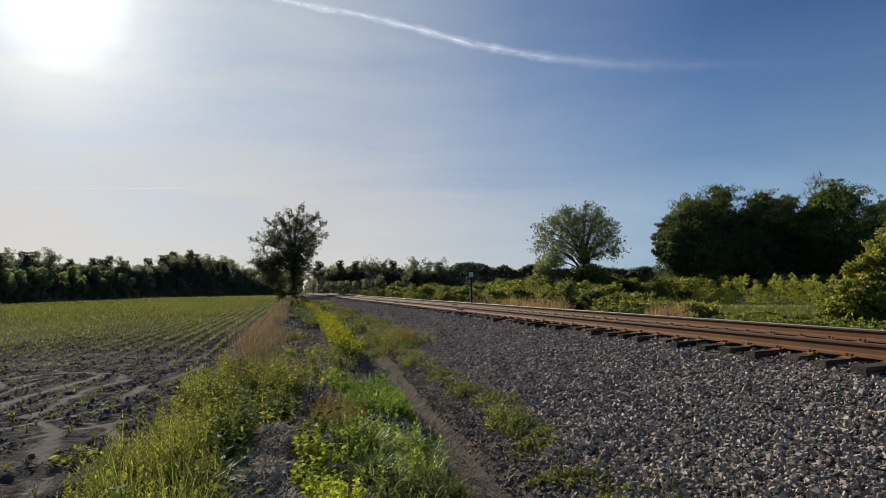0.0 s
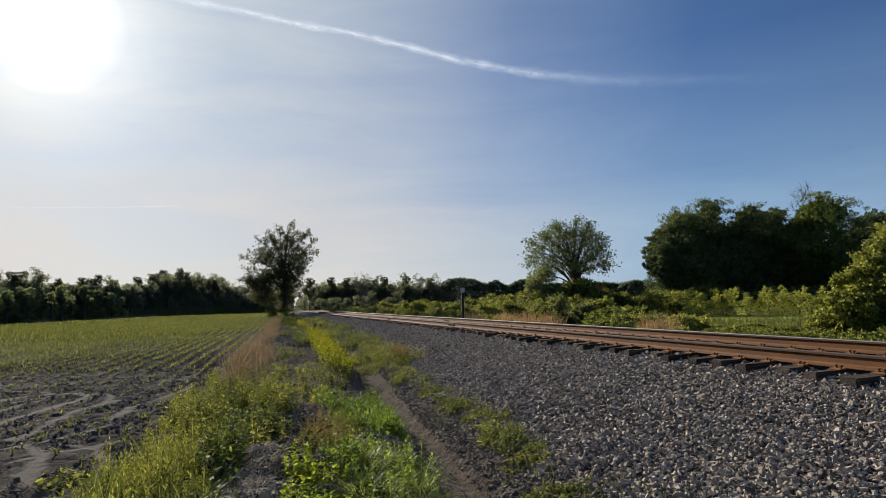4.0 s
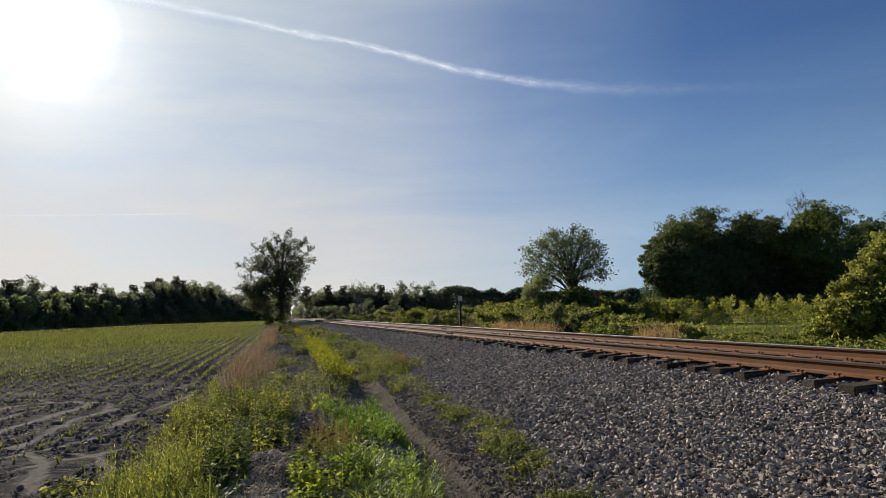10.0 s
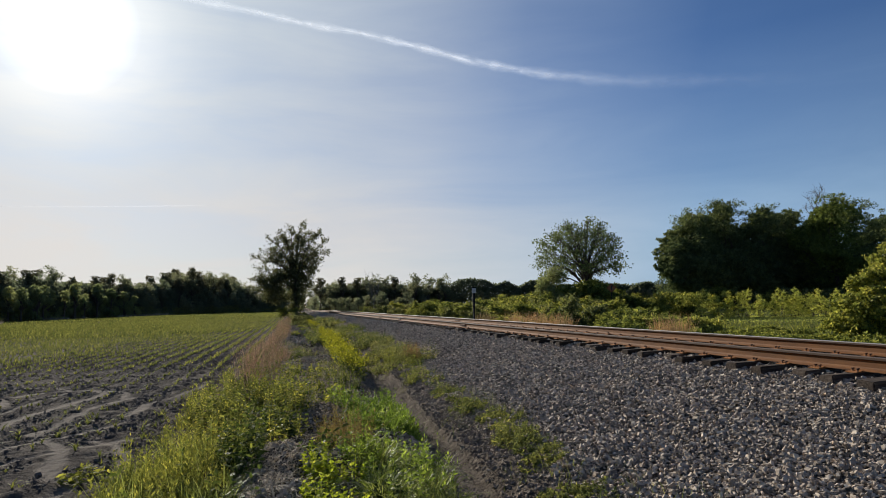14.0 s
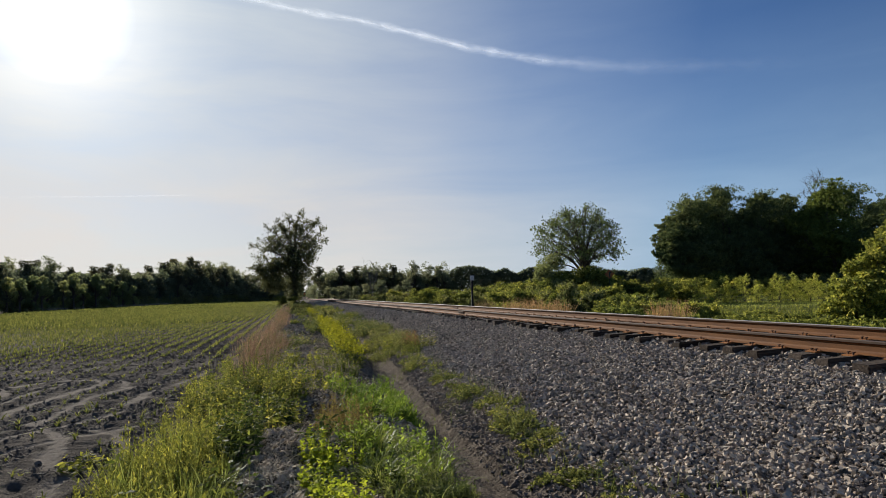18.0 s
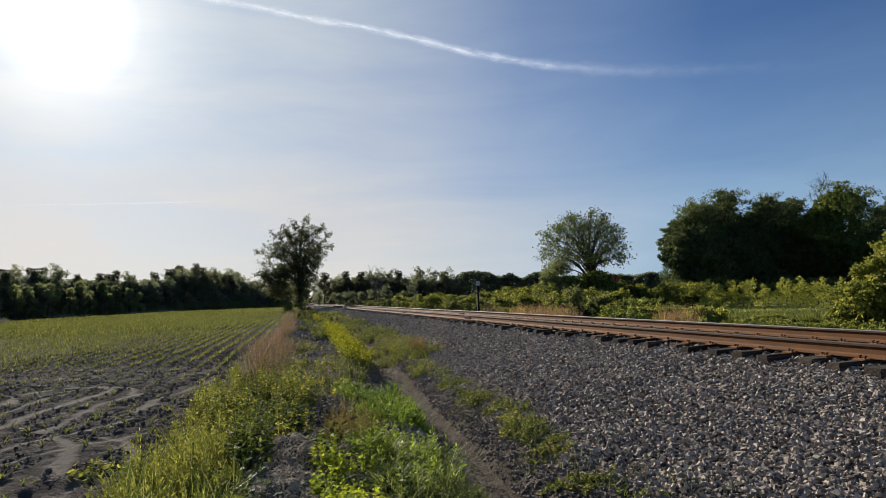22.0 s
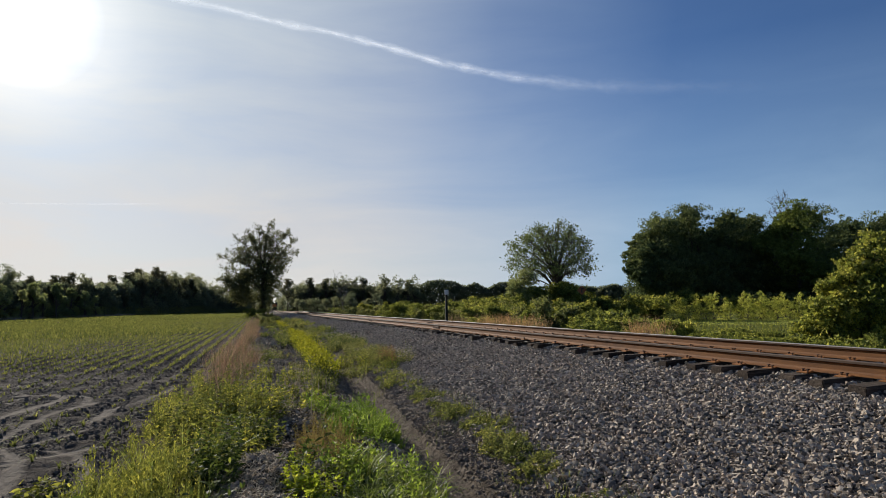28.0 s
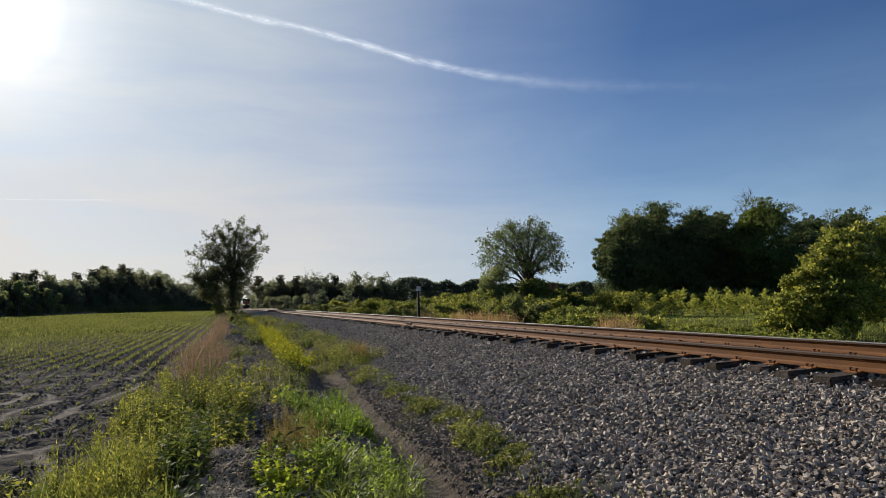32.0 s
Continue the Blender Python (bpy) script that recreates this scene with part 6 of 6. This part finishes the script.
    patch("foot_clumps", "chain of dense low olive-green weed clumps along the foot of the ballast", "weeds", chain, M_OLIVE)
    t2 = scatter(1900, 1.85, 3.0, 3.2, 20, lambda x, y: wave(x, y + 9, 0.9) > 0.5)
    n = len(t2)
    patch("rut_grass", "thin pale grass at the edge of the gravel", "grass", [blades(t2, up(n, 0.06, 0.2), np.full(n, 0.007), up(n, 0, 0.8), up(n, 0.2, 1.2))], M_SOFT)
    t3 = scatter(260, 2.75, 3.25, 16.6, 18.6, oval(3.0, 17.6, 0.22, 0.9))
    n = len(t3)
    patch("red_weeds", "small tuft of reddish dry weeds on the ballast", "weeds", [herbs(t3, up(n, 0.22, 0.5), 0.05, 14, 0.4, 0.3)], M_RUSTY)
    # grey dead thatch over the heap and the bank
    h = np.concatenate([scatter(9500, -0.6, 0.4, 3.2, 7.2, oval(-0.08, 5.4, 0.46, 1.9, 0.3)), scatter(9000, -0.7, 1.0, 7.0, 28)])
    n = len(h)
    patch("dead_thatch", "grey mat of dead grass stalks on the bank", "dead grass", [blades(h + [0, 0, 0.02], up(n, 0.04, 0.13), up(n, 0.006, 0.016), up(n, 0.7, 1.7), up(n, 0.4, 2.2), 3)], M_THATCH)
    # pale dead grass where the field ends at the wood
    y = up(2600, 96, 215)
    x = wood_x(y) + up(2600, 1.0, 3.2)
    keep = wave(x * 0.3, y, 6) > 0.5
    e = np.stack([x, y, ground_z(x, y)], -1)[keep]
    n = len(e)
    patch("edge_grass", "pale dead grass along the foot of the wood", "grass", [blades(e, up(n, 0.4, 0.9), up(n, 0.06, 0.14), up(n, 0, 0.6), up(n, 0.1, 1.0), 2)], M_THATCH)
    # dry sedge past the rails
    for x, y, rx, ry, num in ((11.2, 30.5, 0.5, 5.0, 1700), (11.4, 18.9, 0.5, 0.8, 700), (11.8, 41, 0.5, 3, 300)):
        z = scatter(num, x - rx, x + rx, y - ry, y + ry, oval(x, y, rx, ry, 0.4))
        n = len(z)
        patch("dry_sedge", "tuft of tall straw-coloured dry sedge beyond the rails", "grass", [blades(z, up(n, 0.8, 1.4), up(n, 0.014, 0.026), up(n, 0, 0.3), up(n, 0.1, 0.8))], M_SEDGE)
    # rough meadow beyond
    mown = lambda x, y: (np.hypot(x, y) > 45) & (np.hypot(x, y) < 64) & (x > 0.6 * y) & (x < 52)  # noqa: E731
    w = scatter(16000, 10.3, 40, 11, 60, lambda x, y: ~mown(x, y))
    n = len(w)
    patch("meadow_grass", "rough yellow-green meadow grass beyond the railway", "grass", [blades(w, up(n, 0.18, 0.5), up(n, 0.015, 0.035), up(n, 0, 0.7), up(n, 0.1, 1.1))], M_WEED_PALE)
    w = scatter(26000, 24, 52, 30, 56, mown)
    n = len(w)
    patch("mown_grass", "short bright mown grass before the saplings", "grass", [blades(w, up(n, 0.04, 0.09), up(n, 0.02, 0.05), up(n, 0, 0.6), up(n, 0.1, 0.9), 1)], M_SAPLING)


def build_crop():
    parts = []
    for y0, y1, gap, count, size, wide in ((3.2, 13, 0.23, 6, 0.19, 0.019), (13, 20, 0.22, 5, 0.15, 0.02), (20, 45, 0.12, 4, 0.165, 0.034), (45, 100, 0.25, 4, 0.22, 0.1), (100, 330, 1.1, 4, 0.26, 0.24)):
        for x in np.arange(-2.1 if y0 < 10 else -1.6, -52, -0.5):
            ys = np.arange(y0, y1, gap)
            ys = ys[(ys > -x * 1.05 - 12) & (wood_x(ys) < x - 1)]
            ys = ys[RNG.random(len(ys)) < (0.75 if y0 < 10 else 0.92)]
            if not len(ys):
                continue
            px = x + RNG.normal(0, 0.03, len(ys)) + (RNG.normal(0, 0.07, len(ys)) if y0 < 10 else 0)
            py = ys + RNG.normal(0, gap * 0.3, len(ys))
            clear = wash(px, py) < 0.5
            px, py = px[clear], py[clear]
            at = np.repeat(np.stack([px, py, ground_z(px, py)], -1), count, 0)
            n = len(at)
            grow = np.repeat(0.6 + 0.7 * wave(px, py, 3.5), count) * RNG.uniform(0.7, 1.2, n)
            parts.append(blades(at, size * grow, np.full(n, wide) * RNG.uniform(0.7, 1.2, n), RNG.uniform(0.2, 1.0, n), RNG.uniform(0.5, 1.6, n) + (0.9 if y0 < 20 else 0.0), 3 if y0 < 10 else 2 if y0 < 20 else 1))
    patch("corn_seedlings", "rows of young green corn seedlings in the tilled field", "crop", parts, M_CORN)


# ---- the train ----
def wheel_set(parent, y):
    for sx in (-0.76, 0.76):
        part("wheel", merge(rod((sx - 0.06, y, 0.5), (sx + 0.06, y, 0.5), 0.5, None, 20), rod((sx - 0.1, y, 0.5), (sx + 0.1, y, 0.5), 0.12)), M_SPIKE, parent)


def build_train():
    """A diesel locomotive, nose towards -y, its base at rail height."""
    loco = thing("locomotive", "dark diesel freight locomotive with lit headlights on the line", "locomotive")
    part("frame", box((2.9, 20.5, 0.45), (0, 10.8, 1.4), 0.04), M_BLACK, loco)
    part("pilot", merge(box((2.9, 0.25, 0.75), (0, 0.35, 0.72), 0.05), box((2.3, 0.3, 0.3), (0, 0.2, 0.3), 0.04, Matrix.Rotation(0.3, 4, "X"))), M_BLACK, loco, "black steel pilot")
    part("coupler", merge(box((0.25, 0.6, 0.25), (0, 0.0, 0.88), 0.04), box((0.4, 0.25, 0.36), (0, -0.3, 0.88), 0.06)), M_SPIKE, loco)
    part("nose", merge(box((2.0, 2.0, 1.7), (0, 1.9, 2.45), 0.22), box((1.3, 0.1, 0.5), (0, 0.93, 2.2), 0.03)), M_LOCO_RED, loco, "dull red painted short hood")
    part("nose_band", box((2.02, 0.06, 0.22), (0, 0.9, 1.75), 0.02), M_LOCO_RED, loco, "dull red band low on the nose")
    cab = part("cab", merge(box((3.05, 2.6, 2.6), (0, 4.0, 2.9), 0.16), box((2.7, 2.4, 0.3), (0, 4.0, 4.25), 0.14)), M_LOCO_GREY, loco, "dark grey cab")
    for x, w in ((-0.98, 0.72), (-0.3, 0.42), (0.3, 0.42), (0.98, 0.72)):
        part("windshield", box((w, 0.05, 0.62), (x, 2.69, 3.72), 0.03), M_GLASS, cab, "dark glass pane")
    for x in (-1.0, 1.0):
        part("number_board", box((0.55, 0.06, 0.22), (x * 0.72, 2.68, 4.2), 0.02), M_SIGN_WHITE, cab, "lit white number board")
    part("hood", merge(box((1.8, 13.6, 2.35), (0, 12.3, 2.75), 0.12), box((2.6, 2.8, 0.7), (0, 16.8, 3.9), 0.1)), M_LOCO_GREY, loco, "long dark engine hood")
    part("fuel_tank", box((2.6, 5.0, 0.9), (0, 10.8, 0.75), 0.2), M_BLACK, loco)
    lamp = part("headlight", merge(box((0.62, 0.14, 0.34), (0, 2.64, 4.28), 0.05)), M_BLACK, loco, "black twin headlight housing")
    for x in (-0.14, 0.14):
        part("lens", rod((x, 2.52, 4.28), (x, 2.58, 4.28), 0.14, None, 16), M_LAMP, lamp, "glowing headlight lens")
    for x in (-1.05, 1.05):
        d = part("ditch_light", box((0.34, 0.2, 0.34), (x, 0.3, 1.5), 0.04), M_BLACK, loco, "low ditch light housing")
        part("lens", rod((x, 0.14, 1.5), (x, 0.2, 1.5), 0.15, None, 16), M_DITCH, d, "glowing ditch light lens")
    for x in (-1.3, 1.3):
        part("handrail", merge(rod((x, 0.4, 1.3), (x, 0.4, 2.5), 0.025), rod((x, 0.4, 2.5), (x, 2.6, 2.6), 0.025), rod((x, 1.4, 1.6), (x, 1.4, 2.55), 0.025)), M_SIGN_WHITE, loco)
        part("step_ladder", merge(*[box((0.5, 0.3, 0.04), (x * 0.95, 0.6, z), 0.006) for z in (0.45, 0.75, 1.05)]), M_BLACK, loco)
    for y0 in (3.4, 18.0):
        bogie = part("bogie", merge(*[box((0.18, 4.3, 0.4), (x, y0, 0.72), 0.05) for x in (-1.05, 1.05)], box((1.9, 0.5, 0.3), (0, y0, 0.75), 0.04)), M_BLACK, loco)
        for dy in (-1.7, 0, 1.7):
            wheel_set(bogie, y0 + dy)
    return loco


# ---- the contrail ----
def build_contrail(label, az, azs, els, half, ice):
    el = np.interp(az, azs, els)
    for _ in range(6):
        el[1:-1] = (el[:-2] + 2 * el[1:-1] + el[2:]) / 4
    rows = np.linspace(-1, 1, 7)
    e = (el[:, None] + rows[None] * half[:, None]) * D2R
    a = np.repeat(az[:, None], 7, 1) * D2R
    v = 4200 * np.stack([np.sin(a) * np.cos(e), np.cos(a) * np.cos(e), np.sin(e)], -1)
    i = (np.arange(159)[:, None] * 7 + np.arange(6)[None]).ravel()
    ob = piece("contrail", v.reshape(-1, 3), np.stack([i, i + 7, i + 8, i + 1], -1), ice, kind="structure", smooth=True)
    tagged(ob, label, "contrail")
    uv = ob.data.uv_layers.new(name="uv")
    idx = np.empty(len(ob.data.loops), np.int32)
    ob.data.loops.foreach_get("vertex_index", idx)
    uv.data.foreach_set("uv", np.stack([(idx // 7) / 159.0, (idx % 7) / 6.0], -1).astype(np.float32).ravel())
    ob.visible_shadow = False


AZ = np.linspace(-24, 42, 160)
build_contrail("long thin white aircraft trail across the blue sky", AZ, [-24, -12.6, -8.4, -2.6, 1.6, 5.5, 10.4, 15.3, 20.2, 24.1, 27.9, 34.2, 42], [24.45, 24.2, 24.1, 23.6, 23.0, 22.6, 21.6, 20.3, 19.2, 18.5, 17.85, 17.1, 16.2], 0.36 + 0.32 * step(8, 30, AZ) + 0.22 * (wave(AZ, AZ * 0, 1.1) - 0.5), M_TRAIL)
AZ = np.linspace(-22, -3, 160)
build_contrail("short faint aircraft trail low in the sky", AZ, [-30, -17, -4], [7.15, 7.85, 8.5], 0.03 + 0.06 * wave(AZ, AZ * 0, 1.7), M_TRAIL_FAINT)
build_track()
reseed(11)
ballast = build_ballast()
reseed(12)
build_trees()
reseed(13)
build_woods()
build_undergrowth()
reseed(14)
build_shrubs()
build_signs()
build_stake()
loco = build_train()
reseed(15)
build_crop()
reseed(16)
build_weeds()


def single_stones(bed):
    """The stones of the bank that lie nearest, one by one."""
    kinds = [mesh_np("stone", SHAPES[i], ICO_F, M_STONE) for i in range(8)]
    for i in range(290):
        x, y, s = random.uniform(2.5, 6.0), random.uniform(3.0, 6.5), random.uniform(0.02, 0.032)
        ob = new("stone", kinds[i % 8])
        ob.parent = bed
        ob.matrix_basis = pose(x, y, float(ground_z(x, y)) + s * 0.75, random.gauss(0, 25), random.gauss(0, 25), random.uniform(0, 360)) @ Matrix.Diagonal((s, s, s, 1))


single_stones(ballast)


def motions():
    """The locomotive comes down the line at an even pace."""
    rows = []
    for t in range(0, 33, 4):
        y = 304 + 20.0 * (32 - t)
        x, ahead = float(track_x(y)), float(track_x(y + 5))
        rows.append((t, pose(x, y, RAIL_BASE + 0.187 + float(sag(y)), 0, 0, -math.degrees(math.atan2(ahead - x, 5)))))
    walk(loco, rows)


motions()
